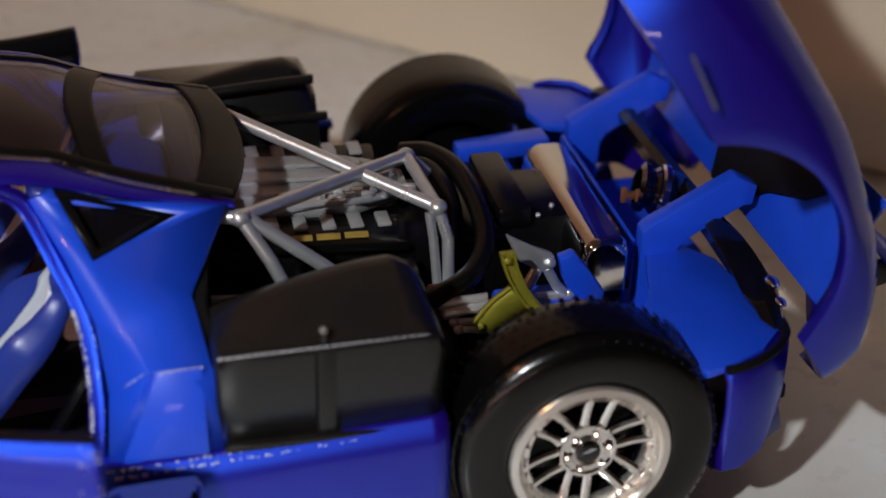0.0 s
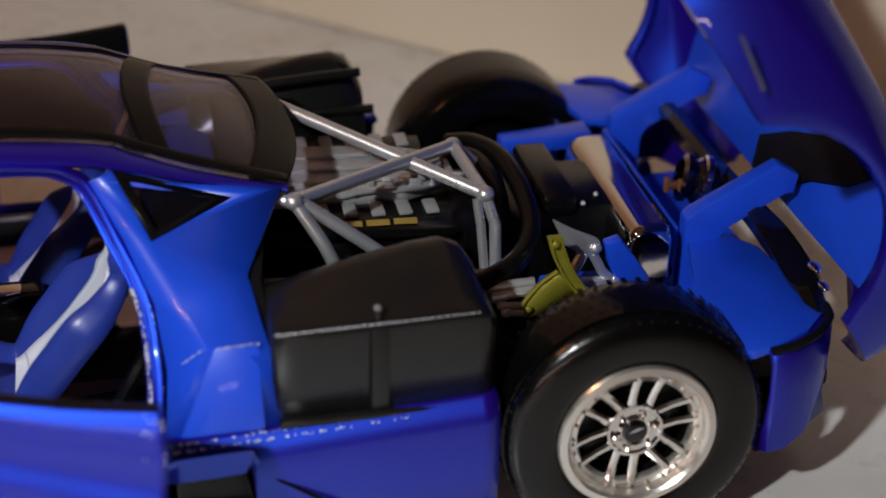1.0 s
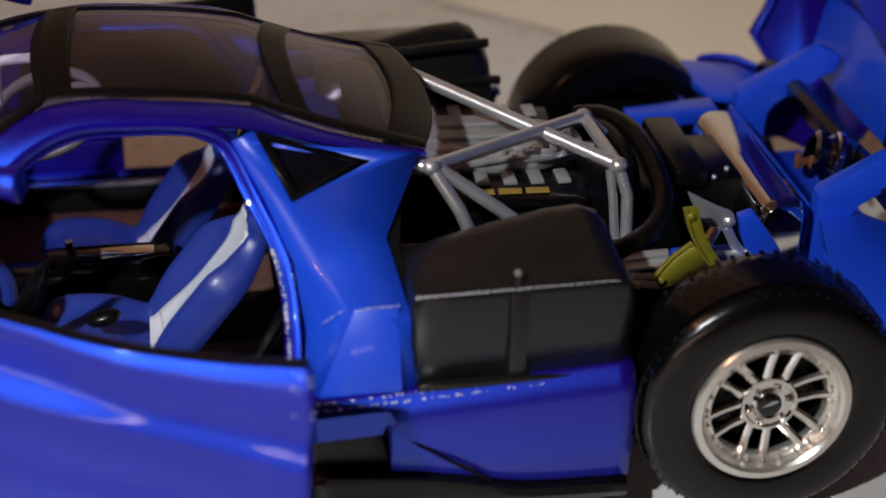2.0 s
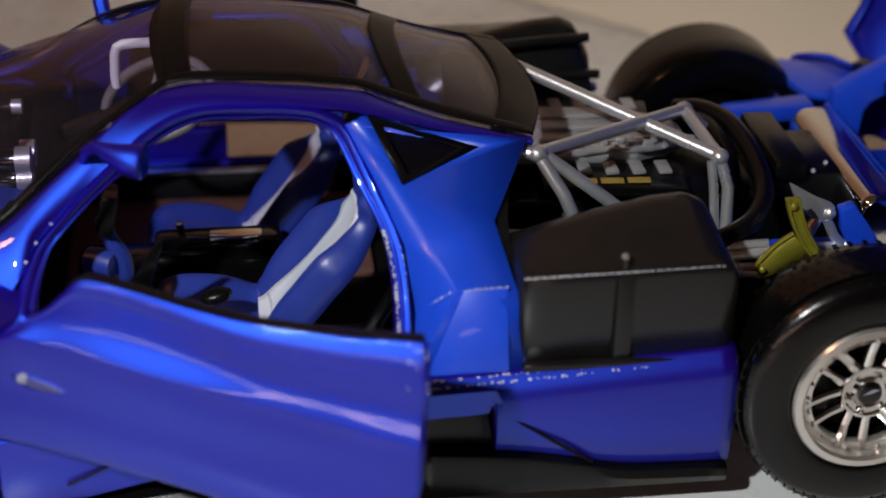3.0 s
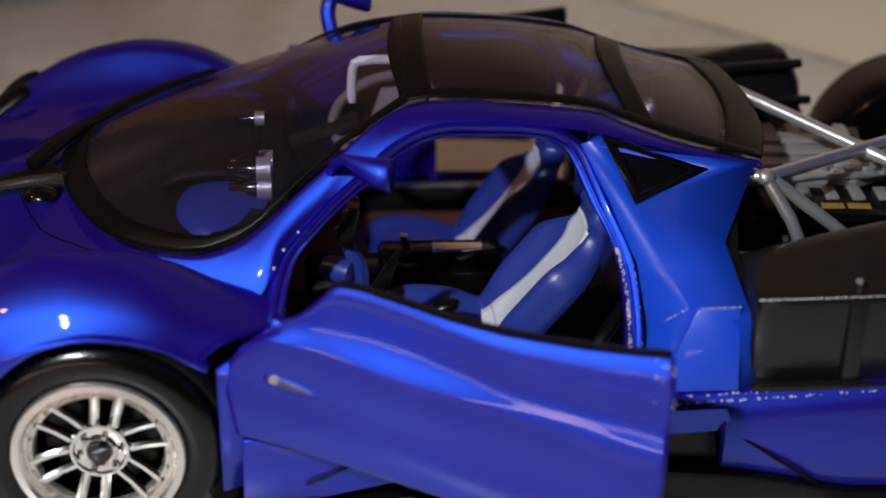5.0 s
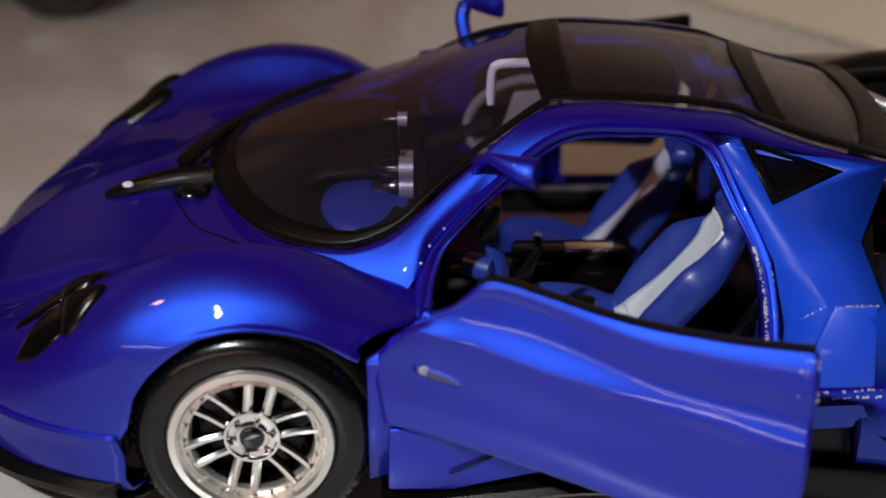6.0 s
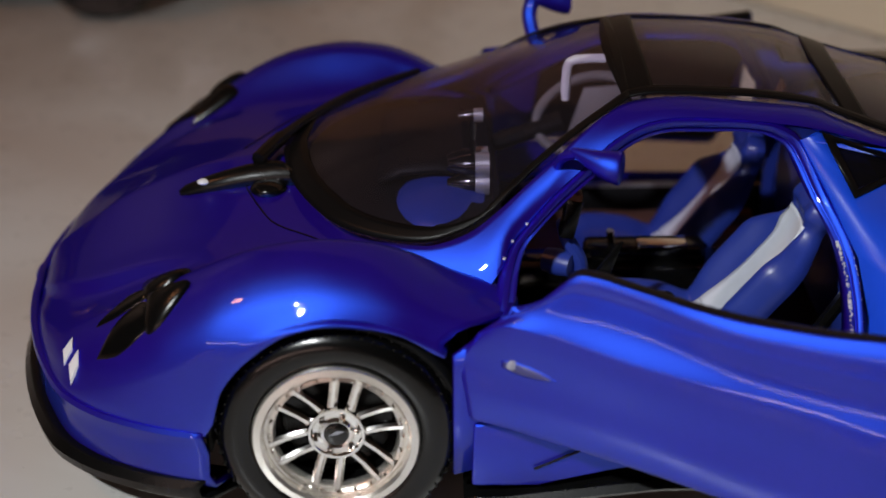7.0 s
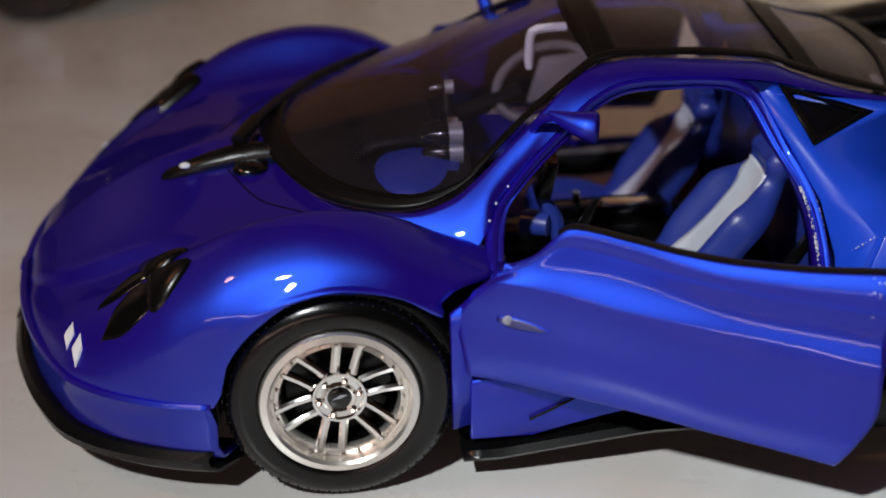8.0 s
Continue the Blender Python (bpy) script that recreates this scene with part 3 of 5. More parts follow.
both("side_skirt", grid(rows), BLACK, car, "satin black skirt edge", thick=1)
both("side_duct", slab([(7, -47.5, 22.8), (17.5, -47.5, 22.8), (18.2, -47.5, 15), (18, -47.5, 7), (7, -47.5, 7)], (0, -4.4, 0), 0.8), BLACK, car, "black duct behind the door")
both("duct_seam", tube(bend([(8, -52.2, 23.6), (14, -53.0, 23.2), (18.5, -54.0, 21.6), (27, -54.7, 16.0), (33.5, -54.2, 11.2)], 6), 0.3, 6), BLACK, car, "black panel seam")
both("door_post", grid([[(-57.5, -54.2, z - 1.5 * (z > 30)), (-53.5, -52.4, z + 0.5 * (z > 30)), (-49.5, -49, z + 2.0 * (z > 30)), (-47.5, -44, z + 3 * (z > 30))] for z in (12, 22, 30, 35)]), PAINT, car, "blue metallic door post", thick=0.8)
# front skirt below the door
bm = slab([(-54.5, -50, 20.5), (-54.8, -50, 9), (-44, -50, 9), (-33, -50, 12), (-20, -50, 14), (-20, -50, 22), (-40, -50, 22)], (0, -3.2, 0), 0.5)
both("front_skirt", bm, PAINT, car, "blue metallic skirt behind the front wheel")
rows = []
for i in range(21):
    x = -56 + 63.5 * i / 20
    z = 7.2 + (3.0 * min(1, max(0, (x + 50) / 25)))
    rows.append([(x, -42, z), (x, -51, z + 0.3), (x, -53.6, z), (x, -54.6, z - 1.0), (x, -53.6, z - 2.1), (x, -48, z - 2.4)])
both("skirt_blade", grid(rows), BLACK, car, "satin black skirt blade", thick=1)
both("skirt_strake", tube([(-45, -53.6, 12.5), (-37, -53.8, 16.5), (-30, -53.6, 18.2)], 0.22, 6), BLACK, car, "black skirt strake")

# floor pan and dark cabin tub
part("chassis", slab([(-122, -20, 7), (-112, -34, 7), (-96, -35, 6), (-56, -35, 6), (-54, -49, 6), (56, -49, 6), (57, -34, 6), (97, -34, 6), (104, -44, 8), (114, -30, 10), (114, 30, 10), (104, 44, 8), (97, 34, 6), (57, 34, 6), (56, 49, 6), (-54, 49, 6), (-56, 35, 6), (-96, 35, 6), (-112, 34, 7), (-122, 20, 7)], (0, 0, 3)), TUB, car, "black floor pan")
part("bulkhead", slab([(21.5, -47, 9), (21.5, -47, 38), (20.5, -37, 43), (24, -18, 48.5), (24, 18, 48.5), (20.5, 37, 43), (21.5, 47, 38), (21.5, 47, 9)], (1.5, 0, 0)), TUB, car, "black cabin bulkhead")
part("firewall", slab([(-62, -44, 9), (-62, -44, 34), (-62, -30, 39.5), (-62, 30, 39.5), (-62, 44, 34), (-62, 44, 9)], (1.5, 0, 0)), TUB, car, "black front bulkhead")
both("inner_sill", block((58, 6, 9), (-22, -45, 11.0), 1.2), TUB, car, "black inner sill")
both("sill_strip", block((54, 2.4, 1.6), (-22, -47.4, 16.0), 0.5), PAINT, car, "blue sill strip")
both("sill_plate", block((40, 2.0, 0.8), (-22, -44, 15.8), 0.3), SILVER, car, "silver sill plate")
both("front_arch_liner", grid([[(-75.8 + 20.2 * math.cos(a), y, 18.4 + 20.2 * math.sin(a)) for y in (-53, -44, -34)] for a in [math.pi * (-0.04 + 1.08 * k / 24) for k in range(25)]]), TUB, car, "black wheel arch liner", thick=0.8)
both("arch_end", slab([(-75.8 + 20 * math.cos(a), -34, 18.4 + 20 * math.sin(a)) for a in [math.pi * (-0.18 + 1.36 * k / 16) for k in range(17)]], (0, 1, 0)), TUB, car, "black arch inner wall")

part("scuttle_panel", slab([(-85, 0, 41.6), (-83.5, -10, 41.4), (-79, -20.5, 40.6), (-73, -28, 39.6), (-64, -32, 38.6), (-58, -32, 38.6), (-58, 32, 38.6), (-64, 32, 38.6), (-73, 28, 39.6), (-79, 20.5, 40.6), (-83.5, 10, 41.4)], (0, 0, -1.2)), TUB, car, "black panel under the windscreen")

# ---------- doors, swung open on their front hinges ----------
DOOR_S = [0, 0.08, 0.16, 0.30, 0.45, 0.60, 0.75, 0.88, 1.0]


def door_line(xs, ys, zs):
    fx, fy, fz = curve(DOOR_S, xs), curve(DOOR_S, ys), curve(DOOR_S, zs)
    return lambda s: Vector((fx(s), fy(s), fz(s)))


# five lines along the open door: upper edge, shoulder, ridge, belly and lower edge
d_top = door_line([-48, -44.5, -39.2, -31, -23, -15, -7, 0, 5.2], [-55.3, -56.5, -58.3, -61.1, -63.8, -66.6, -69.4, -71.8, -73.6], [41.6, 44.6, 49.4, 48.1, 46.5, 45.7, 45.6, 45.9, 46.3])
d_shoulder = door_line([-50, -45.6, -40, -31.2, -23.4, -15.8, -8, -1, 4.9], [-55.2, -56.8, -58.5, -61.5, -64.7, -68.2, -72.0, -75.2, -78], [40.9, 42.9, 46.4, 45.05, 43.2, 42.2, 41.9, 41.8, 41.8])
d_ridge = door_line([-54, -49.5, -42.5, -32, -23.6, -16, -8, -1.5, 3.5], [-53.6, -56.8, -60.2, -65.4, -69.6, -73.4, -77.4, -80.7, -83.2], [37.4, 40.2, 39.8, 38.4, 37.8, 37.0, 36.5, 35.9, 35.4])
d_belly = door_line([-56.8, -51.5, -44.5, -34, -25.5, -17.5, -9, -2.5, 3.0], [-53, -55.8, -59.4, -64.9, -69.3, -73.1, -77.2, -80.5, -82.9], [32.5, 32, 31.2, 30.2, 29.4, 28.6, 28, 27.6, 27])
d_low = door_line([-55.2, -50.5, -44, -35, -27, -19, -11, -5, -0.9], [-54.3, -56, -58.6, -62.2, -65.5, -68.7, -72, -74.4, -76.1], [22.5, 22.2, 21.4, 20.3, 19.2, 17.8, 16.6, 15.6, 14.9])


k_shoulder = curve([0, 0.5, 0.75, 1.0], [0, 0, 1.3, 2.5])
k_ridge = curve([0, 0.2, 0.5, 0.75, 1.0], [0, 0.8, 3.8, 5.8, 7.0])
k_belly = curve([0, 0.2, 0.5, 0.75, 1.0], [0, 0.6, 3.0, 4.6, 5.4])


def door_row(s):
    t, u, r, l, b = d_top(s), d_shoulder(s), d_ridge(s), d_belly(s), d_low(s)
    away = Vector((0.15, 0.87, -0.47))
    u, r, l = u + away * k_shoulder(s), r + away * k_ridge(s) + Vector((0, -0.4, 0.1)), l + away * k_belly(s)
    g = u.lerp(r, 0.5) + Vector((0, 0.25 + 0.45 * s, 0.0))
    k = r.lerp(l, 0.4) + Vector((0, -0.25, 0))
    m = l.lerp(b, 0.5) + Vector((0, -0.7, 0))
    return bend([t, t.lerp(u, 0.5) + Vector((0, -0.25, 0.25)), u.lerp(t, 0.12), u.lerp(g, 0.16), g, r.lerp(g, 0.18), r.lerp(k, 0.16), k, l, m, b, b + Vector((0, 1.2, -0.1))], 4)


door_rows = [door_row(i / 60) for i in range(61)]


def door_at(x, z, lift=0.0):
    """The point of the door's outer face at x and height z."""
    line = []
    for r in door_rows:
        k = next((k for k in range(4, len(r) - 1) if r[k].z >= z > r[k + 1].z), None)
        if k is not None:
            line.append(r[k].lerp(r[k + 1], (r[k].z - z) / (r[k].z - r[k + 1].z)))
    k = next(k for k in range(len(line) - 1) if line[k + 1].x >= x)
    return line[k].lerp(line[k + 1], (x - line[k].x) / (line[k + 1].x - line[k].x)) + Vector((0, -lift, 0.1 * lift))


low_rows = [[(p.x, -p.y, min(p.z, 40.5 + 0.25 * max(0, p.x + 45))) for p in r] for r in door_rows]
doors = (part("door", grid(door_rows), PAINT, car, "blue metallic door swung open", thick=1.6, smooth=40), part("door", grid(low_rows), PAINT, car, "blue metallic door swung open", thick=1.6, smooth=40))
rows = []
for i in range(36):
    s = 0.13 + 0.86 * i / 35
    p = d_top(s)
    rows.append([p + Vector((0.0, 0.1, -0.5)), p + Vector((0.0, 0.1, 0.15)), p + Vector((0.3, 1.0, 0.4)), p + Vector((0.5, 1.9, 0.1)), p + Vector((0.7, 2.5, -1.5)), p + Vector((0.8, 2.7, -3.5)), p + Vector((0.9, 2.8, -5.0))])
bm = grid(rows)
other = bm.copy()
part("door_card", bm, BLACK, doors[0], "black inner door lip", thick=0.8)
rows = []
for i in range(30):
    s = 0.2 + 0.78 * i / 29
    p, q = d_top(s), d_low(s)
    rows.append([p + Vector((0.8, 2.4, -4.6)), p + Vector((0.8, 3.2, -6.0)), p.lerp(q, 0.4) + Vector((0.8, 4.4, 0)), p.lerp(q, 0.7) + Vector((0.8, 4.0, 0)), q + Vector((0.8, 2.4, 2.5))])
for k in (0, 1):
    part("door_panel", grid(rows), TUB, doors[k], "matt black inner door panel", thick=0.8, flip=bool(k))
for v in other.verts:
    v.co.z = min(v.co.z, 40.3 + 0.25 * max(0, v.co.x + 45))
part("door_card", other, BLACK, doors[1], "black inner door lip", thick=0.8, flip=True)
doors[1].matrix_basis = Matrix.Translation((-0.056, 0.056, 0)) @ Matrix.Rotation(radians(-8), 4, "Z") @ Matrix.Translation((0.056, -0.056, 0))
for k, d in enumerate(doors):
    def drop_shape(x0, x1, h0, lift):
        rows = []
        for i in range(17):
            t = i / 16
            h = h0 * max(0.04, math.sin(math.pi * min(1.0, 0.06 + t * 0.94)) ** 0.5) * (1 - 0.45 * t)
            rows.append([door_at(x0 + (x1 - x0) * t, 33.4 - 0.9 * t + q * h, lift * (1.35 - q * q)) for q in (-1, -0.7, -0.35, 0, 0.35, 0.7, 1)])
        return grid(rows)
    lamp = part("side_lamp", drop_shape(-50.6, -42.6, 1.35, 0.12), PAINT, d, "small blue teardrop side lamp rim", thick=0.3, flip=bool(k))
    part("side_lamp_lens", drop_shape(-50.3, -43.4, 1.05, 0.24), LENSGREY, lamp, "frosted grey lamp lens", thick=0.2, flip=bool(k))
    part("side_lamp_core", blob((1.0, 0.35, 0.9), door_at(-48.9, 33.6, 0.15)), LENSBEAD, lamp, "pale lamp bead", flip=bool(k))
    part("door_hinge", block((9, 3, 3), (-53.5, -50.5, 27), 0.6, turn=(0, 0, -12)), BLACK, d, "black hinge arm", flip=bool(k))

# door mirrors on the screen pillars
rows = []
for x, y, z, ry, rz in ((-37.6, -38.6, 59.6, 0.3, 0.3), (-36.6, -39.2, 59.2, 0.9, 0.9), (-35.2, -40.0, 58.8, 1.4, 1.4), (-33.6, -41, 58.4, 1.95, 1.95), (-32.0, -41.6, 58.1, 2.4, 2.4), (-30.6, -41.9, 57.9, 2.65, 2.65), (-30.1, -42.0, 57.8, 2.55, 2.55), (-29.9, -42.0, 57.8, 2.2, 2.2), (-30.2, -42.0, 57.8, 0.3, 0.3)):
    rows.append([(x + 0.3 * ry * math.cos(a), y + ry * math.cos(a), z + rz * math.sin(a)) for a in [2 * math.pi * k / 18 for k in range(18)]])
mirrors = both("mirror", grid(rows, True, True), PAINT, car, "blue metallic teardrop door mirror")
for k, mo in enumerate(mirrors):
    part("mirror_stalk", tube(bend([(-39.2, -34.0, 54.6), (-38.6, -36.5, 57.4), (-36.5, -38.8, 59.0)] if k == 0 else [(-36.5, -35, 52.0), (-37.5, -38.6, 56), (-36.8, -39.4, 59.0)], 4), 0.8 if k == 0 else 1.5, 8), PAINT, mo, flip=bool(k))
    mo.location = (-0.0015 - 0.0025 * k, 0.0050 if k == 0 else -0.0030, -0.0014 + 0.001 * k)

# ---------- wheels ----------


def wheel(x, side, z, r, width, rim, name_label, out_by=0.0):
    """Tyre with sidewall and tread, chrome rim with paired spokes, hub, nuts."""
    s = -1 if side < 0 else 1
    w = width
    prof = [(rim - 0.6, -w + 2), (rim - 0.2, -1.2), (rim + 0.5, -0.3), (rim + 1.4, 0.1), (rim + 3.0, 0.35), (r - 2.2, 0.0), (r - 1.0, -0.7), (r - 0.45, -1.7), (r - 0.3, -2.1), (r - 1.0, -2.25), (r - 1.0, -2.75), (r - 0.12, -2.95), (r, -w * 0.35), (r, -w * 0.65), (r - 0.3, -w + 1.9), (r - 1.2, -w + 0.6), (r - 3, -w), (rim, -w + 0.4)]
    y0 = s * (53.6 + out_by)
    root = part("wheel", spin([(a, -s * -b if s > 0 else -b) for a, b in prof], 64), RUBBER, car, name_label)
    root.location = (x * 0.001, y0 * 0.001, z * 0.001)
    out = lambda d: -d if s < 0 else d

    def sub(nm, bm, mat, label=""):
        return part(nm, bm, mat, root, label)
    # tread blocks on the near tyres, studs on both shoulders
    rows = []
    for ring, yy in enumerate([-w * q for q in (0.25, 0.36, 0.52, 0.68, 0.84)] if s < 0 else []):
        for k in range(56):
            a = 2 * math.pi * (k + 0.5 * (ring % 2)) / 56
            rows.append(block((0.15, w * 0.1, 0.75), (0, out(yy), 0), 0, turn=(0, 0, 0)))
            bmesh.ops.transform(rows[-1], matrix=Matrix.Rotation(-a, 4, "Y") @ Matrix.Translation((r - 0.02, 0, 0)), verts=rows[-1].verts)
    for ring, (rr, yy) in enumerate(((r - 0.25, -1.75), (r - 0.9, -0.75))):
        for k in range(64):
            a = 2 * math.pi * (k + 0.5 * ring) / 64
            rows.append(blob((0.2, 0.2, 0.2), (rr * math.cos(a), out(yy), rr * math.sin(a)), n=6))
    tread = sub("tread", join(*rows), RUBBER, "raised tread blocks")
    tread["kind"] = "stuff"
    # polished lip and dark barrel
    lip = [(rim + 0.3, -0.9), (rim + 0.5, 0.0), (rim + 0.2, 0.5), (rim - 0.9, 0.7), (rim - 1.35, 0.2), (rim - 1.5, -1.1), (rim - 1.75, -1.2), (rim - 2.7, -0.9), (rim - 3.0, -1.4), (rim - 3.1, -2.6)]
    sub("rim_lip", spin([(a, out(b)) for a, b in lip], 64), LIPMETAL, "pale satin rim lip")
    sub("rim_barrel", spin([(rim - 2.9, out(-2.4)), (rim - 2.6, out(-w + 1)), (0.5, out(-w + 1.5))], 48), GLOSSBLACK, "dark rim barrel")
    sub("brake_disc", spin([(0.5, out(-5.6)), (8.6, out(-5.6)), (8.8, out(-6.4)), (0.5, out(-6.4))], 40), BLACK, "dark brake disc")
    for k in range(6):
        for q in (-1, 1):
            a = 2 * math.pi * k / 6 + 0.33
            rows = []
            for t in (0, 0.2, 0.5, 0.8, 1.0):
                rr = 3.4 + (rim - 2.3 - 3.4) * t
                tang = q * (1.35 + 0.55 * t)
                yy = out(-1.9 + 0.9 * t - 0.4 * math.sin(math.pi * t))
                hw = 0.80 - 0.10 * math.sin(math.pi * t)
                rows.append([Matrix.Rotation(-a, 3, "Y") @ Vector((rr, yy + out(dy), tang + dz)) for dy, dz in ((-1.1, -hw), (-0.1, -hw), (0.25, -hw * 0.4), (0.25, hw * 0.4), (-0.1, hw), (-1.1, hw))])
            sub("spoke", grid(rows, True, True), RIM)
    sub("hub", spin([(4.7, out(-2.9)), (4.7, out(-1.7)), (4.4, out(-1.2)), (4.0, out(-1.2)), (3.7, out(-1.6)), (2.9, out(-1.7)), (2.4, out(-1.1)), (1.8, out(-1.3))], 36), CHROME, "chrome hub ring")
    sub("hub_cap", spin([(1.9, out(-1.6)), (1.85, out(-1.0)), (1.6, out(-0.85)), (0.05, out(-0.8))], 28), GLOSSBLACK, "black centre cap")
    sub("cap_mark", slab([(-1.2, out(-0.78), 0.1), (0.1, out(-0.78), 0.3), (1.3, out(-0.78), 0.9), (0.2, out(-0.78), 1.0)], (0, out(0.08), 0)), DECAL, "small pale blue cap mark")
    for k in range(6):
        a = 2 * math.pi * k / 6 + 0.2
        sub("wheel_nut", blob((0.55, 0.6, 0.55), (3.3 * math.cos(a), out(-1.3), 3.3 * math.sin(a)), n=8), CHROME)
    for k in range(24):
        a = 2 * math.pi * k / 24
        sub("rim_bolt", blob((0.32, 0.4, 0.32), ((rim - 2.2) * math.cos(a), out(-0.85), (rim - 2.2) * math.sin(a)), n=8), CHROME)
    return root


for sd in (-1, 1):
    wheel(-75.8, sd, 18.9, 18.9, 14.0, 12.6, "front wheel, black tyre on a chrome rim", 0.7)
    wheel(76.2 if sd < 0 else 77.2, sd, 20.7 if sd < 0 else 20.0, 20.7 if sd < 0 else 20.0, 13.8 if sd < 0 else 18.0, 12.1, "rear wheel, black tyre on a chrome rim", 1.8 if sd < 0 else 3.0)

# ---------- black side tanks beside the engine ----------
rows = []
for x, ze, zr in ((21.8, 41.2, 40.6), (22.6, 42.2, 41.9), (28, 42.4, 43.6), (36, 42.5, 45.6), (44, 42.8, 47.4), (49, 43.0, 47.9), (51.6, 43.0, 46.8), (53.4, 42.6, 44.2), (54.6, 41.0, 41.6)):
    e = 0.9 if x in (21.8, 54.6) else 0.0
    rows.append([(x, -50.4 + e, 26.8), (x, -51.3 + e, 27.6), (x, -51.5 + e, ze - 1.6), (x, -51.5 + e, ze - 0.8), (x, -51.25 + e, ze - 0.25), (x, -50.7 + e, ze + 0.05), (x, -49.8 + e, ze + 0.25), (x, -44.5, (ze + zr) / 2 + 0.2), (x, -39.6, zr), (x, -37.6, zr + 0.2), (x, -35.6, zr - 0.5), (x, -32.6, zr - 4.5), (x, -31, 36), (x, -30.5, 26.8)])
tanks = both("side_tank", grid(rows, True, True), CARBON, car, "black brown moulded side tank", smooth=50)
for k, ob in enumerate(tanks):
    part("tank_rib", block((2.6, 0.5, 14.6), (37.4, -51.5, 34.9), 0.2), CARBON, ob, flip=bool(k))
    part("tank_groove", block((0.4, 0.3, 14.2), (36.0, -51.62, 34.9), 0.1), TUB, ob, flip=bool(k))
    ob.location.x = -0.005 * k
    if k:
        for z0, z1, x0, x1 in ((44.8, 46.4, 34, 53.5), (38.6, 38.8, 38, 56)):
            part("tank_ridge", tube(bend([(x0, 32.2, z0), ((x0 + x1) / 2, 31.2, (z0 + z1) / 2 + 0.5), (x1, 31.8, z1)], 6), 0.9, 10), CARBON, ob, "rounded black ridge")
    if k:
        continue
    part("tank_pin", tube([(37.2, -50.6, 41.0), (37.2, -50.4, 44.4)], 0.55, 8), CARBON, ob)
    part("tank_rivet", blob((0.65, 0.65, 0.55), (37.2, -50.4, 44.6), n=10), WHEELGREY, ob, "small grey rivet", flip=bool(k))
    # the broken highlight on the tank's upper edge, built as pale beads
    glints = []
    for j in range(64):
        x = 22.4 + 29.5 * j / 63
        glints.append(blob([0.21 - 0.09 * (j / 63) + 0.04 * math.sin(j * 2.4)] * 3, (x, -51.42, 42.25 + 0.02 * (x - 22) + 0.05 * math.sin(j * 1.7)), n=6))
    part("tank_glints", join(*glints), GLINT, ob, "row of pale beads imitating the edge highlight")["kind"] = "stuff"
    part("tank_foot", block((33, 2.4, 1.2), (39, -51.3, 27.4), 0.4), CARBON, ob, flip=bool(k))

# ---------- engine bay ----------
part("engine_floor", block((96, 66, 3), (70, 0, 12), 0.5), TUB, car, "black engine bay floor")
engine = part("engine", join(block((40, 26, 18), (46, 1, 26), 1.2), block((18, 20, 12), (75, 2, 27), 1.5)), BLACK, car, "black model engine with grey covers")
part("plenum", slab([(26, -5, 38), (50, -5, 37.4), (60, 1, 37), (60, 9, 37), (50, 13, 37.6), (26, 14, 38.6)], (0, 0, 2.6), 0.6), GREYMETAL, engine, "grey ribbed intake plenum")
for y in (-1.5, 3.5, 8.5):
    part("plenum_rib", block((26, 1.0, 0.8), (40, y, 40.7), 0.3), GREYMETAL, engine)
lumps = random.Random(21)
for k in range(16):
    x = 37 + 1.5 * k
    part("plenum_boss", block((lumps.uniform(0.9, 2.4), lumps.uniform(0.8, 1.6), lumps.uniform(0.8, 1.8)), (x, -4.6 + 2.2 * (k % 2) + lumps.uniform(-0.4, 0.4), 40.6), 0.3, turn=(0, 0, lumps.uniform(-20, 20))), SILVER, engine, "small silver casting boss")
part("plenum_rail", tube(bend([(36, -5.6, 39.8), (44, -5.2, 40.4), (52, -4.6, 40.0), (60, -1.0, 39.6)], 4), 0.6, 8), SILVER, engine, "silver rail along the plenum")
part("filler_cap", spin([(0.05, 1.6), (2.2, 1.4), (2.7, 0.8), (2.8, -0.8)], 24), SILVER, engine, "round filler cap", m=pose(0.0555, 0.003, 0.0405, 90, 0, 0))
for side, y0 in ((-1, -9.5), (1, 17.5)):
    cover = part("cam_cover", slab([(32, y0 - 3.8, 36), (57, y0 - 4.6, 35), (57.5, y0 + 3.6, 36), (32, y0 + 3.8, 37.2)], (0, 0, 1.8), 0.5), BLACK, engine, "black cylinder head cover")
    for k in range(5):
        part("coil_strip", block((2.3, 4.6, 0.7), (35.5 + 4.6 * k, y0 + 1.8, 38.5 - 0.15 * k), 0.25), GREYMETAL, cover, "grey raised strip")
    if side < 0:
        for k in range(3):
            part("gold_mark", block((3.9, 1.7, 0.25), (39.6 + 4.6 * k, y0 - 2.3, 37.85 - 0.1 * k), 0.08, turn=(4, 0, -4)), GOLD, cover, "worn gold printed bar")
for k in range(9):
    part("header_pipe", tube(bend([(33 + 3 * k, -14, 33), (33.5 + 3 * k, -17, 31 - (k % 2)), (35 + 3 * k, -20, 26)], 3), 1.2, 8), BLACK, engine)
part("hose", tube(bend([(62, 16, 38), (66, 12, 39.5), (69, 4, 40), (70, -8, 38.6), (69, -17, 36.8), (65.5, -23, 35), (60, -26, 33.5), (55, -27, 32)], 6), 1.75, 14), BLACK, car, "thick black hose looping behind the engine")
part("hose", tube(bend([(56, 8, 38), (64, 7, 39), (66, -3, 38), (65, -12, 34)], 5), 2.0, 12), BLACK, car, "black hose")
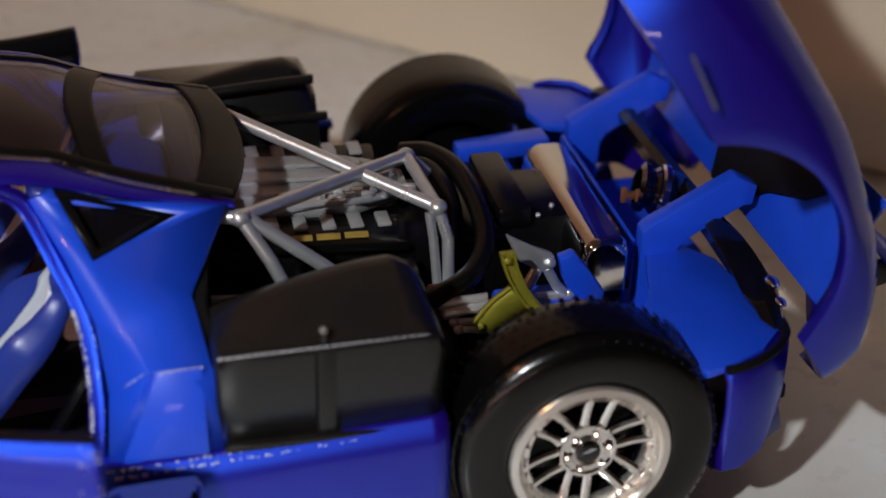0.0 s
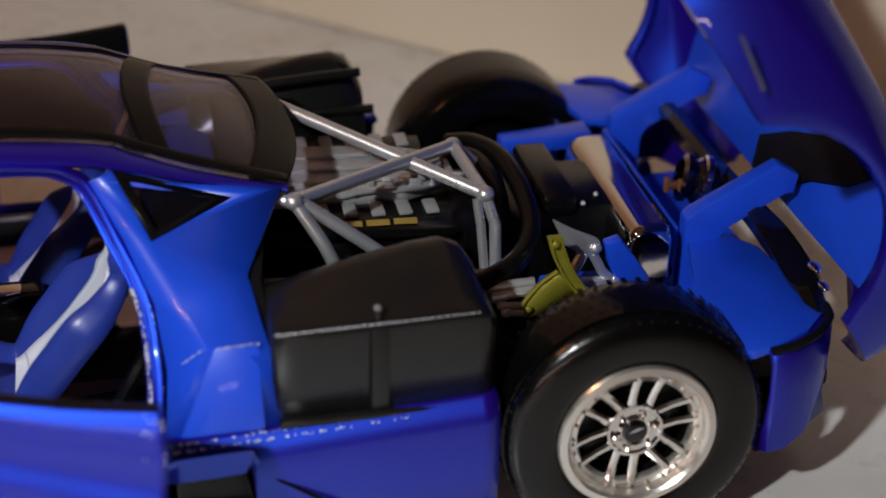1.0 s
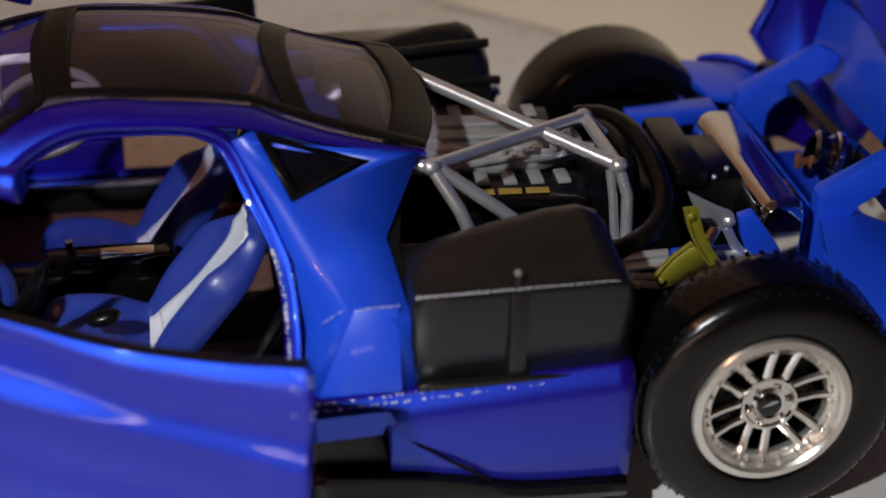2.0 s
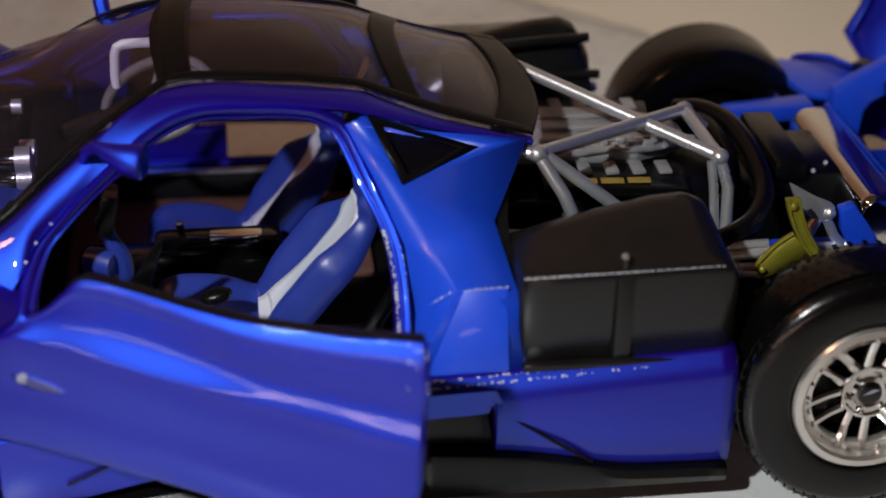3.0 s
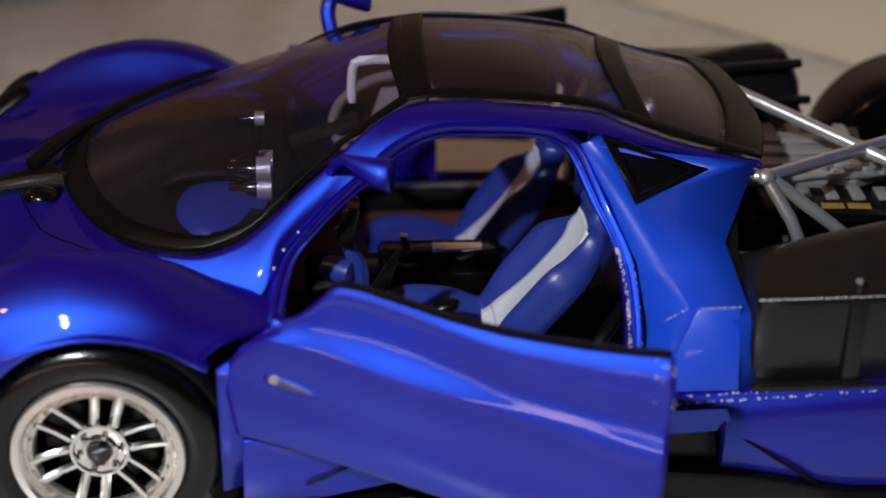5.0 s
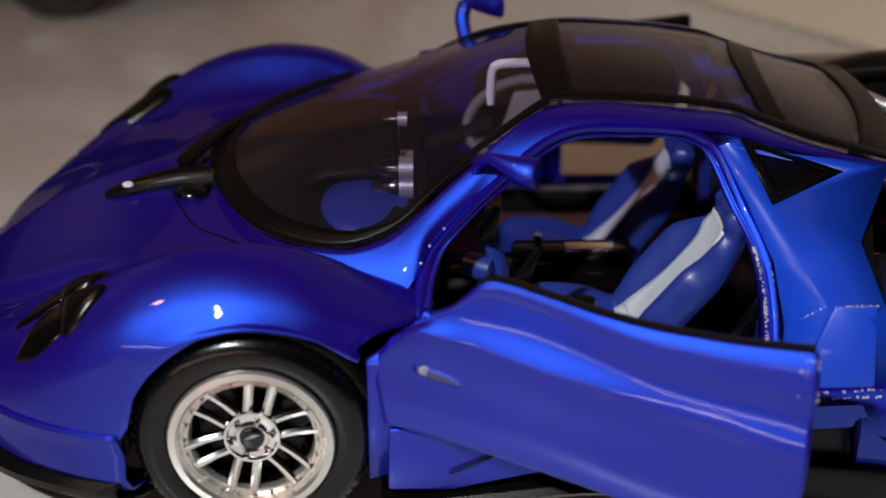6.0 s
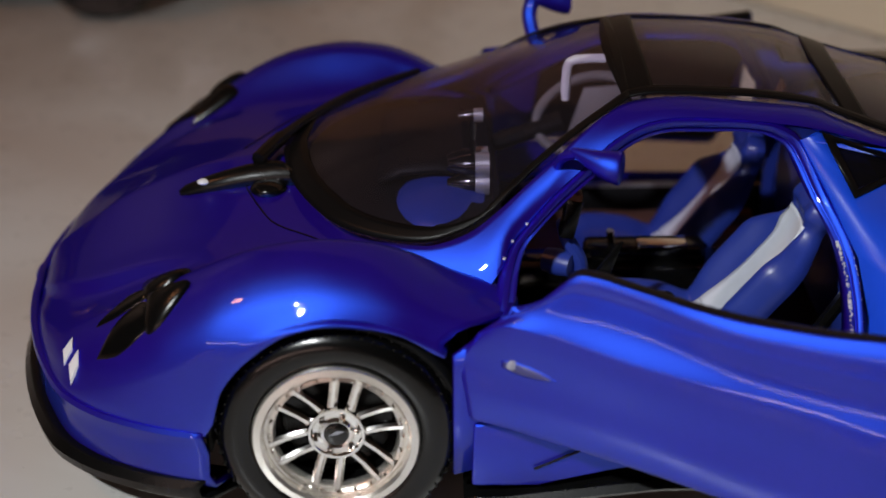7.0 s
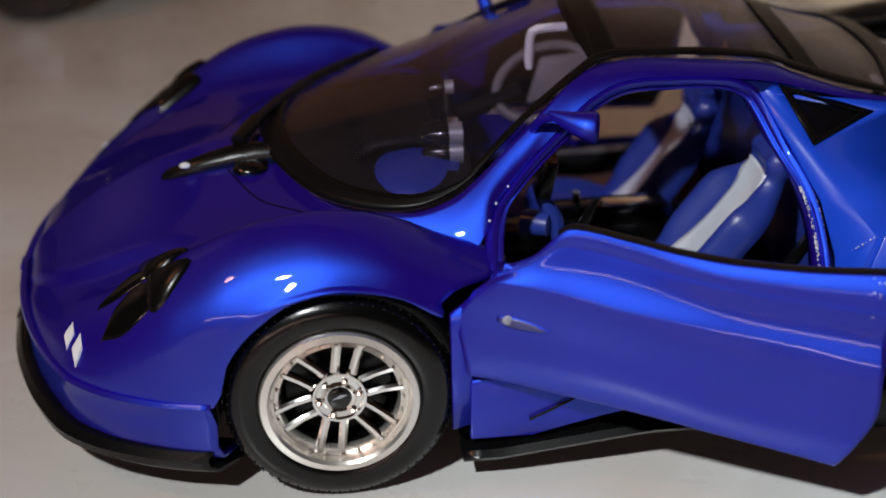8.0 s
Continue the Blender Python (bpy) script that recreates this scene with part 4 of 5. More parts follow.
part("gearbox", join(block((15, 19, 16), (79, 1, 28), 1.5), block((6, 22, 4), (76, 1, 37), 1.0)), BLACK, car, "black gearbox housing")
for k in range(4):
    part("gearbox_bolt", blob((0.5, 0.5, 0.5), (74 + 3.2 * k, -8.6 + (k % 2) * 3, 36.4), n=8), SILVER, car)
part("tray", block((3, 60, 6), (61.5, 0, 20), 0.6), TUB, car, "black cross member")

# silver space frame over the engine
def rod(points, r=1.05, label=""):
    return part("frame_tube", tube(points, r, 12), SILVER, car, label or "silver painted frame tube")


A, B, C, D = Vector((29, -22.8, 48.6)), Vector((62, -13, 42)), Vector((60.3, 4.5, 43)), Vector((29.0, 15.0, 49.4))
rod([A, A.lerp(C, 0.5), C], 1.15)
rod([D, D.lerp(B, 0.5), B], 1.15)
rod([C, B])
rod([B, (63.5, -14.5, 37), (63.2, -17, 27)])
rod([B + Vector((-1.5, -0.4, -0.6)), (61, -14.5, 37), (61.5, -17, 27)], 0.8)
rod([C, (66, 3, 38), (68, 2, 34)])
rod([A, (33, -26, 42.5), (36.8, -26.5, 34)])
rod([A + Vector((1, 0.5, -0.4)), (40, -24.5, 41), (48, -25, 34.5)])
for p in (A, B, C):
    part("frame_joint", blob((1.6, 1.6, 1.4), p, n=14), SILVER, car, "silver frame joint")
rod([A + Vector((-4, 1.5, -0.2)), A])
both("lower_frame_tube", tube([(24, -22, 34), (48, -24, 33)], 0.9, 8), SILVER, car)

# rear suspension
post = [Vector(p) for p in ((68.0, -30.6, 42.6), (68.7, -30.9, 39.8), (70.0, -31.2, 36.8), (71.9, -31.6, 33.8), (74.4, -32.2, 31.2))]
rows = []
for k, p in enumerate(bend(post, 5)):
    rows.append([p + Vector(q) for q in ((-0.2, -0.7, 0), (0.25, -0.75, 0), (0.4, -0.25, 0), (1.5, -0.25, 0.1), (1.65, -0.75, 0.1), (2.1, -0.7, 0.1), (2.1, 0.6, 0.1), (-0.2, 0.6, 0))])
upright_post = part("suspension_upright", grid(rows, True, True), YELLOW, car, "olive gold suspension upright")
fin_top = bend([(63.9, -31.2, 30.8), (65.0, -31.2, 32.4), (67.0, -31.2, 34.7), (69.6, -31.2, 36.6)], 6)
fin_low = bend([(65.0, -31.4, 28.6), (67.6, -31.4, 29.6), (70.4, -31.4, 31.0), (73.2, -31.4, 32.4)], 6)
part("upright_fin", grid([[a, a.lerp(b, 0.5) + Vector((0, 0.25, 0)), b] for a, b in zip(fin_top, fin_low)]), YELLOW, upright_post, "olive gold curved fin", thick=0.8)
part("fin_rib", tube(fin_top, 0.32, 8), YELLOW, upright_post, "bright worn fin edge")
part("upright_bolt", blob((0.7, 0.4, 0.7), (69.0, -31.5, 41.6), n=10), YELLOW, upright_post)
part("upright_bolt", blob((0.6, 0.4, 0.6), (64.9, -31.9, 30.5), n=10), YELLOW, upright_post)
for x0, z0, x1, z1, y, r in ((59.2, 32.3, 66.9, 33.1, -27, 0.75), (60.0, 30.8, 68.2, 31.8, -27.4, 0.95), (61.2, 29.4, 66.0, 29.3, -28, 0.6), (61.8, 28.3, 66.0, 28.0, -28.6, 0.6)):
    arm = part("suspension_arm", tube([(x0, y, z0), ((x0 + x1) / 2, y - 0.3, (z0 + z1) / 2 + 0.1), (x1, y - 0.6, z1)], r, 10), SILVER, car, "silver painted suspension arm")
    part("arm_end", blob((1.0, 0.9, 1.0 * r + 0.3), (x0 + 0.4, y, z0), n=10), SILVER, arm)
bracket = part("suspension_bracket", slab([(70.2, -24, 42.4), (74.6, -24, 39.8), (77.7, -24, 38.4), (78.4, -24, 37.4), (78.0, -24, 35.2), (75.6, -24, 34.9), (74.6, -24, 36.4), (72.4, -24, 37.4)], (0.2, -1.3, 0.3), 0.35), SILVER, car, "silver painted forked bracket")
for pts, r in (([(75.8, -24.6, 35.6), (74.0, -25.6, 33.2), (72.6, -26.6, 31.6)], 0.95), ([(77.4, -24.6, 35.6), (79.0, -24.8, 32.4), (80.6, -25, 30.6)], 0.85), ([(75.8, -25, 30.4), (81.4, -25, 30.4)], 0.9)):
    part("bracket_leg", tube(pts, r, 10), SILVER, bracket)
for p in ((81.2, -25, 30.5), (77.6, -25.2, 36.8)):
    part("bracket_bolt", blob((1.1, 1.0, 1.0), p, n=10), SILVER, bracket)
both("spring_seat", join(block((6.6, 4, 4.6), (62.6, -22.5, 30.4), 0.9), block((2.4, 3, 6), (59.4, -23, 30.2), 0.8)), RUST, car, "copper brown bracket")

# silencer box
rows = []
for y in [-21, -20.4, -19.5] + [-19 + 34 * k / 8 for k in range(9)] + [16, 16.9, 17.5]:
    e = 0.8 if y in (-21, 17.5) else (0.25 if y in (-20.4, 16.9) else 0)
    rows.append([(88.9 + (4.2 - e) * cx, y + 1, 31.5 + (5.2 - e) * cz) for cx, cz in ((-1, -1), (-1, 0.1), (-0.93, 0.5), (-0.72, 0.8), (-0.4, 0.97), (-0.1, 1), (0.6, 1), (0.88, 0.86), (1, 0.5), (1, -1))])
part("silencer", grid(rows, True, True), CHROME, car, "chrome plated silencer box")
part("silencer_mount", block((10, 34, 2), (90, 1, 25.5), 0.5), TUB, car, "black silencer tray")

# blue tail structure with two hoops
def hoop(y, s):
    return join(slab([(96.2, y, 20), (96.4, y, 35.6), (97.6, y, 36.8), (112.2, y, 44.6), (116.0, y, 42.6), (115.4, y, 38.8), (113.8, y, 39.6), (103.4, y, 33.6), (102.2, y, 31.6), (102.0, y, 20)], (0, s * 3.4, 0), 0.35))


part("tail_hoop", hoop(-16.5, 1), BLUE, car, "plain blue moulded hoop bracket")
part("tail_hoop", hoop(29.5, -1), BLUE, car, "plain blue moulded hoop bracket")
part("tail_panel", slab([(94, -14, 20), (94, 28, 20), (95.2, 28, 33), (95.2, -14, 33)], (1.0, 0, 0), 0.3), BLUE, car, "plain blue moulded panel")
part("tail_floor", slab([(93, -33, 18), (112, -30, 20), (114, 0, 20), (112, 30, 20), (93, 33, 18)], (0, 0, 1.5), 0.3), BLUE, car, "plain blue tail floor")
both("engine_side_tray", block((15, 9, 8), (77, -24.5, 26), 0.8), BLUE, car, "plain blue moulded tray")
part("tail_mount", slab([(79.2, -25.6, 37.4), (81.8, -25.6, 38.2), (84.4, -25.6, 34.6), (87.2, -25.6, 30.6), (86.8, -25.6, 27.6), (82.2, -25.6, 29.2), (80.0, -25.6, 33.6)], (0, 2.4, 0), 0.4), BLUE, car, "plain blue moulded mount")
# rear corner pods behind the wheels
rows = []
for x, yo, zt, zb in ((97.1, -54.2, 33.3, 16.5), (98, -54.6, 33.6, 12.5), (101, -54.2, 34.0, 12.5), (105, -52.5, 34.0, 14), (109, -48.5, 33.2, 17.5), (112, -43, 32.2, 20), (114.5, -35, 31.5, 21), (116, -24, 31, 21.5)):
    rows.append([(x - 1.0, yo + 4, zb), (x, yo + 0.3, zb + 1.5), (x, yo - 0.5, (zt + zb) / 2), (x, yo - 0.2, zt - 3), (x - 0.3, yo + 0.8, zt - 1.0), (x - 0.8, yo + 2.0, zt - 0.7)])
both("rear_corner", grid(rows), PAINT, car, "blue metallic rear corner", thick=1.2, smooth=45)
part("corner_deck", slab([(89, -36, 31.8), (90, -49, 31.4), (94.5, -53.4, 32.4), (99, -53.2, 33.6), (104, -51, 33.9), (109.5, -44.5, 32.8), (108.8, -33, 32.4), (108, -21, 32.0), (104.5, -15.0, 31.6), (97.5, -15.0, 31.4), (95, -24, 31.4), (94.0, -29, 31.6)], (0, 0, -1.5), 0.3), BLUE, car, "plain blue moulded deck")
part("deck_seam", tube(bend([(97, -54.0, 32.6), (101, -53.6, 33.0), (105.5, -51.2, 33.2), (109.6, -46.4, 32.8), (110.6, -42.5, 32.6)], 5), 0.7, 8), TUB, car, "dark seam round the deck")
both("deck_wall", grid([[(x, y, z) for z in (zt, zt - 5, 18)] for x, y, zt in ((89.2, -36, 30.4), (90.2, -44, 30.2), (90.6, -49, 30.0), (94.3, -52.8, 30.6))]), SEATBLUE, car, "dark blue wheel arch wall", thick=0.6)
part("corner_deck", slab([(89, 52, 33), (103, 48, 33), (107, 40, 33), (98, 31, 33), (93, 33, 33)], (0, 0, -1.5), 0.3), BLUE, car, "plain blue moulded deck")
part("cross_brace", slab([(74, 27, 34), (92, 30, 34), (92, 24, 34), (74, 23, 34)], (0, 0, -3), 0.4), BLUE, car, "plain blue cross brace")
part("rear_arch_liner", grid([[(75.8 + 21.4 * math.cos(a), y, 19.4 + 21.4 * math.sin(a)) for y in (53.5, 49, 44)] for a in [math.pi * (-0.02 + 0.24 * k / 16) for k in range(17)]]), TUB, car, "black wheel arch liner", thick=0.9)
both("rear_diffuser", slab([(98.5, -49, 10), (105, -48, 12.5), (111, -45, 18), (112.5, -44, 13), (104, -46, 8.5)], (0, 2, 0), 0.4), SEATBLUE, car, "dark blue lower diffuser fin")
rows = [[(111.2 - 1.2 * t * t, -36 - 9 * t + dx, 33.2 - 1.5 * t - 5 * t * t + dz) for dx, dz in ((-1.4, 0), (-0.8, 1.5), (0.5, 1.6), (1.4, 0), (0.4, -1.9), (-0.9, -1.7))] for t in [k / 8 for k in range(9)]]
both("tail_lamp", grid(rows, True, True), GLOSSBLACK, car, "glossy black tail lamp strip")
for s in (-1, 1):
    part("tail_lamp_lens", blob((1.1, 1.8, 0.7), (112.2, s * 34, 34.6)), CHROME, car, "chrome tail lamp lens")
    part("tail_lamp_lens", blob((0.9, 1.5, 0.6), (111.6, s * 39, 33.9)), CHROME, car, "chrome tail lamp lens")
    part("reflector", blob((0.6, 1.0, 0.5), (109.4, s * 36, 33.8)), RUST, car, "small copper red reflector")
exhaust = part("exhaust", spin([(0.5, -4.2), (3.2, -4.2), (3.9, -3.4), (4.3, -1), (4.3, 1.2), (3.6, 2.0), (3.6, 2.6), (4.4, 3.0), (4.4, 4.0), (3.5, 4.6), (3.0, 4.4), (2.8, 1.0), (0.5, 1.0)], 32), DARKCHROME, car, "dark chrome round exhaust outlet", m=pose(0.1046, -0.0020, 0.0352, 14, 0, 78))
part("exhaust_collar", spin([(4.45, -0.9), (4.9, -0.5), (4.9, 0.5), (4.45, 0.9)], 32), CHROME, exhaust, "chrome collar")
nub = part("exhaust_nub", block((1.1, 1.0, 3.0), (97.0, -4.2, 36.4), 0.3), RUST, car, "small copper coloured pipe flange")
part("nub_ring", block((1.0, 1.0, 2.4), (99.6, -4.2, 36.0), 0.3), RUST, nub)
part("nub_pipe", tube([(97, -4.2, 36.3), (101, -3.4, 35.6)], 0.75, 10), RUST, nub)
broad = curve([-45, -40, -33, -22, -12, 40], [1.0, 1.3, 1.9, 1.7, 1.0, 1.0])
part("tail_bar", grid([[p + Vector((q[0] * broad(p.y), 0, q[2])) for q in ((-2.4, 0, 0.6), (-1.2, 0, 1.6), (0.4, 0, 1.4), (1.0, 0, 0), (0.8, 0, -3), (-1.6, 0, -3))] for p in bend([(107, 40, 35), (108, 34, 36.5), (108.6, 5, 36.5), (109.6, -12, 36), (111.4, -22, 34.6), (111.8, -30, 33.4), (110.8, -38, 32.9), (109.6, -45, 31.4)], 5)], True, True), GLOSSBLACK, car, "glossy black tail bar")

# ---------- raised tail clamshell ----------
c_half = curve([26, 40, 60, 76, 95, 105, 112, 117], [40, 50, 55, 55.5, 54.8, 52, 45, 34])
c_mid = curve([26, 45, 70, 95, 110, 117], [54, 53, 51.5, 49, 45, 40])
c_top = curve([26, 48, 69, 88, 102, 108, 117], [46, 48.8, 48.8, 45.6, 40.5, 37, 31])
c_edge = curve([26, 48, 69, 88, 102, 117], [38, 41.5, 43.2, 40.6, 35, 27])


def c_height(x, u):
    a, c, e = c_mid(x), c_top(x), c_edge(x)
    return curve([0, 0.42, 0.76, 0.91, 1.0], [a, (a + c) / 2 - 2.0, c, 0.55 * c + 0.45 * e + 0.9, e])(u)


def c_lip(x):
    d = 20.9 ** 2 - (x - 75.8) ** 2
    low = 30.0 if x < 76 else 26.0
    return max(low, 19.4 + math.sqrt(d)) if d > 0 else low


def clam_side(side):
    rows = []
    for i in range(71):
        x = 27 + 89.5 * i / 70
        row = []
        for k in range(27):
            u = k / 26
            xk = 27 + (x - 27) * (1 - 0.14 * max(0.0, 1 - (u / 0.82) ** 3))
            row.append((xk, side * c_half(x) * u, c_height(xk, u)))
        ze, zb, y = row[-1][2], min(c_lip(x), row[-1][2] - 0.4), c_half(x)
        for k in range(1, 10):
            w = k / 9
            row.append((x, side * (y + 0.9 * math.sin(w * 2.4)), ze + (zb - ze) * w))
        row.append((x, side * (y - 1.8), zb - 0.1))
        rows.append(row)
    return rows


tilt = radians(57)
turned = Matrix.Translation((0.0915, 0, 0.050)) @ Matrix.Rotation(tilt, 4, "Y") @ Matrix.Translation((-0.0758, 0, -0.0194))
clam = part("tail_clamshell", join(grid(clam_side(-1)), grid(clam_side(1))), PAINT, car, "blue metallic tail shell hinged upright", smooth=50, thick=1.3, m=turned)
upright = turned.inverted()
liner = [upright @ (Vector(p) * 0.001) * 1000 for p in ((116.5, -42, 34.5), (116.5, 42, 34.5), (123.0, 47, 54.5), (123.0, -47, 54.5))]
part("shell_liner", slab(liner, upright.to_3x3() @ Vector((-0.5, 0, 0.3)), 0.2), BLUE, clam, "plain blue inner liner")
plate_outline = [upright @ (Vector((115.6 + (z - 34.5) * 0.325, y, z)) * 0.001) * 1000 for y, z in ((4, 40.5), (-6, 45.5), (-16, 49.0), (-26, 50.4), (-33, 49.0), (-28, 45.4), (-17, 41.5), (-8, 35.0), (2, 35.0))]
part("shell_plate", slab(plate_outline, upright.to_3x3() @ Vector((-0.5, 0, 0.3)), 0.15), TUB, clam, "black plate on the inner liner")
part("clam_decal", slab([(43, -56.5, 33.6), (52, -56.8, 32.7), (52, -56.8, 31.9), (43, -56.5, 33.0)], (0, -0.2, 0)), SMEAR, clam, "worn grey streak")
for s in (False, True):
    part("tail_wing", slab([(106, -44, 44), (120, -40, 48.5), (121, -22, 49.5), (108, -24, 46)], (0.3, 0, 1.6), 0.4), PAINT, clam, "blue tail winglet", flip=s)
    part("wing_post", slab([(110, -30, 40), (116, -30, 42), (118, -30, 48.5), (113, -30, 47)], (0, 1.4, 0), 0.3), BLACK, clam, flip=s)

# ---------- cabin ----------


def seat(y, shift=0.0, broad=1.0, drop=0.0, rake=0.0):
    """Moulded bucket seat: one padded shell with rolled side bolsters and a pale waisted stripe."""
    fall = 0.5 * shift + drop
    spine = bend([(-32.5, 0, 19.5), (-29.5, 0, 22.6), (-22, 0, 22.0), (-16.5, 0, 19.8), (-13.4, 0, 20.8), (-9.8, 0, 25.5), (-5.6, 0, 31.5), (-2.4, 0, 36.0), (-0.6, 0, 40.5), (0.0, 0, 43.0), (0.2, 0, 45.4)], 6)
    spine = [p + Vector((shift + rake * max(0.0, (p.z - 23) / 22), 0, -fall)) for p in spine]
    wide = curve([0, 0.08, 0.3, 0.42, 0.52, 0.62, 0.69, 0.75, 0.80, 0.86, 0.93, 0.97, 1.0], [7.6, 9.8, 10.6, 10.4, 11.0, 11.0, 9.6, 7.0, 5.9, 6.4, 6.3, 5.2, 3.0])
    puff = curve([0, 0.1, 0.3, 0.42, 0.52, 0.62, 0.70, 0.78, 0.86, 1.0], [0.8, 2.0, 2.4, 3.2, 4.0, 4.0, 2.6, 0.8, 0.9, 0.4])
    hw = curve([0, 0.3, 0.42, 0.5, 0.58, 0.66, 0.74, 0.80], [5.0, 5.4, 5.2, 4.6, 4.2, 4.3, 4.6, 4.8])
    n = len(spine) - 1

    def face(t, q, p, up):
        a = abs(q)
        lift = puff(t) * math.exp(-((a - 0.72) / 0.24) ** 2) - 3.4 * max(0.0, a - 0.82) ** 1.6 * 12
        lift += 1.5 * math.exp(-((t - 0.89) / 0.06) ** 2) * (1 - a * a)
        return p + Vector((0, y + q * wide(t) * broad, 0)) + up * lift
    shell, stripe = [], []
    for i, p in enumerate(spine):
        t = i / n
        tang = (spine[min(n, i + 1)] - spine[max(0, i - 1)]).normalized()
        up = Vector((-tang.z, 0, tang.x))
        shell.append([face(t, k / 14 - 1, p, up) for k in range(29)])
        stripe.append([face(t, q * hw(t) / wide(t), p, up) + up * (0.12 + 0.4 * (1 - q ** 4)) for q in (-1, -0.8, -0.5, 0, 0.5, 0.8, 1)])
    root = part("seat", grid(shell), SEATBLUE, car, "blue moulded bucket seat with pale stripe", thick=3.0, smooth=70)
    km, k1 = int(n * 0.40), int(n * 0.80)
    part("seat_stripe", grid(stripe[km:k1 + 1]), SEATGREY, root, "pale grey waisted centre stripe", thick=0.4, smooth=60)
    part("cushion_stripe", grid(stripe[int(n * 0.33):km + 1]), SEATGREY, root, "pale grey centre stripe", thick=0.4, smooth=60)
    part("belt_slot", blob((0.5, 2.6, 0.9), (-0.6 + shift + 0.75 * rake, y, 39.6 - fall), (0, 25, 0)), TUB, root, "dark belt slot")
    return root


seat(-21.6, 0.0, 1.04, 0.0, 1.9)
seat(15, -2.0, 1.0, 6.0)
both("carpet", block((56, 34, 1.2), (-22, -26, 10.2), 0.4), TAN, car, "tan moulded cabin floor")
bracket = part("dash_bracket", block((2.6, 3.0, 7.0), (-38.2, -27, 43.4), 0.5, turn=(0, 12, 0)), BLACK, car, "black dashboard bracket")
part("bracket_cap", block((2.2, 2.6, 1.6), (-37.5, -27, 47.2), 0.4, turn=(0, 12, 0)), RUST, bracket, "copper brown bracket cap")
part("kick_panel", slab([(-31.0, -30, 39.5), (-29.6, -30, 40.2), (-32.5, -30, 31.5), (-36, -30, 31.5)], (0, 1.0, 0), 0.3), BLACK, car, "black slanted knee panel")
part("belt_buckle", blob((2.8, 1.8, 1.3), (-22.6, -24, 26.2), (0, -14, 0)), BLACK, car, "black belt buckle")
part("rear_shelf", block((12, 76, 26), (15, 0, 24), 3), SEATBLUE, car, "dark blue shelf behind the seats")
both("seat_strut", tube([(6, -36, 34), (-6, -34, 12)], 1.2, 8), GLOSSBLACK, car, "glossy black strut beside the seat")
both("inner_quarter", slab([(8, -43, 10), (8, -43, 34), (20, -40, 40), (20, -44, 10)], (0, 1, 0)), SEATBLUE, car, "dark blue inner quarter trim")
console = part("centre_console", join(block((40, 9, 12), (-26, 0, 16), 1.5), block((22, 6, 4), (-22, 0, 23), 1.2)), GLOSSBLACK, car, "glossy black centre console")
part("gear_lever", tube([(-28, -1, 24), (-28.5, -1.5, 28)], 0.7, 8), CHROME, console, "chrome gear lever")
part("console_plate", block((9, 4, 0.8), (-19, -1, 25.3), 0.3), CHROME, console, "bright console plate")
part("dashboard", grid([[(x, y, z - 1.8 * (abs(y) / 38) ** 2) for x, z in ((-64, 38), (-60, 40.6), (-54, 41.4), (-50, 40.2), (-48.5, 36), (-50, 28), (-54, 22))] for y in [-38 + 4 * k for k in range(20)]]), TUB, car, "black moulded dashboard", thick=1)
part("dash_pod", blob((8.5, 12, 3.0), (-58.5, -12, 38.8)), SEATBLUE, car, "blue dashboard hump")
part("dash_top", grid([[(x, y, z - 2.0 * (abs(y) / 30) ** 2) for x, z in ((-70, 41.4), (-66, 43.2), (-60, 43.8), (-55, 43.0), (-52.5, 40.5))] for y in [-8 + 4 * k for k in range(9)]]), TUB, car, "matt black dashboard top", thick=1)
for y, z in ((-10.5, 45.2), (-10.5, 41.8), (-4, 43.4)):
    g = part("gauge", tube([(-58, y, z), (-55, y, z), (-53, y, z), (-51.5, y, z)], [0.8, 1.9, 2.1, 2.1], 16), GLOSSBLACK, car, "black and chrome gauge pod")
    part("gauge_ring", tube([(-53.2, y, z), (-50.8, y, z)], 2.25, 16), SILVER, g, "silver gauge ring")
part("gauge_stand", block((3, 4, 8), (-52.5, -7, 41), 1), RUST, car, "copper brown gauge stand")
part("gauge", tube([(-56, -6.6, 52.6), (-53.5, -6.6, 52.8), (-52, -6.6, 52.8)], [0.5, 1.0, 1.1], 12), GLOSSBLACK, car, "small black gauge pod")
part("gauge", tube([(-53.4, -6.6, 52.8), (-51.8, -6.6, 52.8)], 1.25, 14), SILVER, car, "small silver gauge ring")
part("gauge_post", tube([(-53.5, -6.6, 44), (-53.5, -6.6, 52)], 0.6, 8), GLOSSBLACK, car, "thin black post")
steer = part("steering_wheel", tube([(-31.5 + 9.4 * math.cos(a), 19 + 3.0 * math.sin(a), 42.2 + 2.0 * math.cos(a) + 6.2 * math.sin(a)) for a in [2 * math.pi * k / 30 for k in range(30)]], 0.95, 10, True), WHEELGREY, car, "pale grey steering wheel")
part("wheel_hub", slab([(-35, 18.6, 38), (-24, 18, 41), (-23.5, 20, 47.5), (-32, 20, 46.8)], (0, 0.9, 0), 0.3), WHEELGREY, steer, "grey steering wheel centre")
part("steering_column", tube([(-50, 19, 36), (-36, 19, 41)], 1.8, 10), BLACK, steer, "black steering column")
part("grab_handle", tube(bend([(-39.2, -24.5, 42), (-38.4, -25.5, 38.5), (-36.4, -26, 35), (-36.2, -26, 31)], 5), [0.8] + [1.3] * 14 + [0.9], 10), SEATBLUE, car, "blue moulded grab handle")
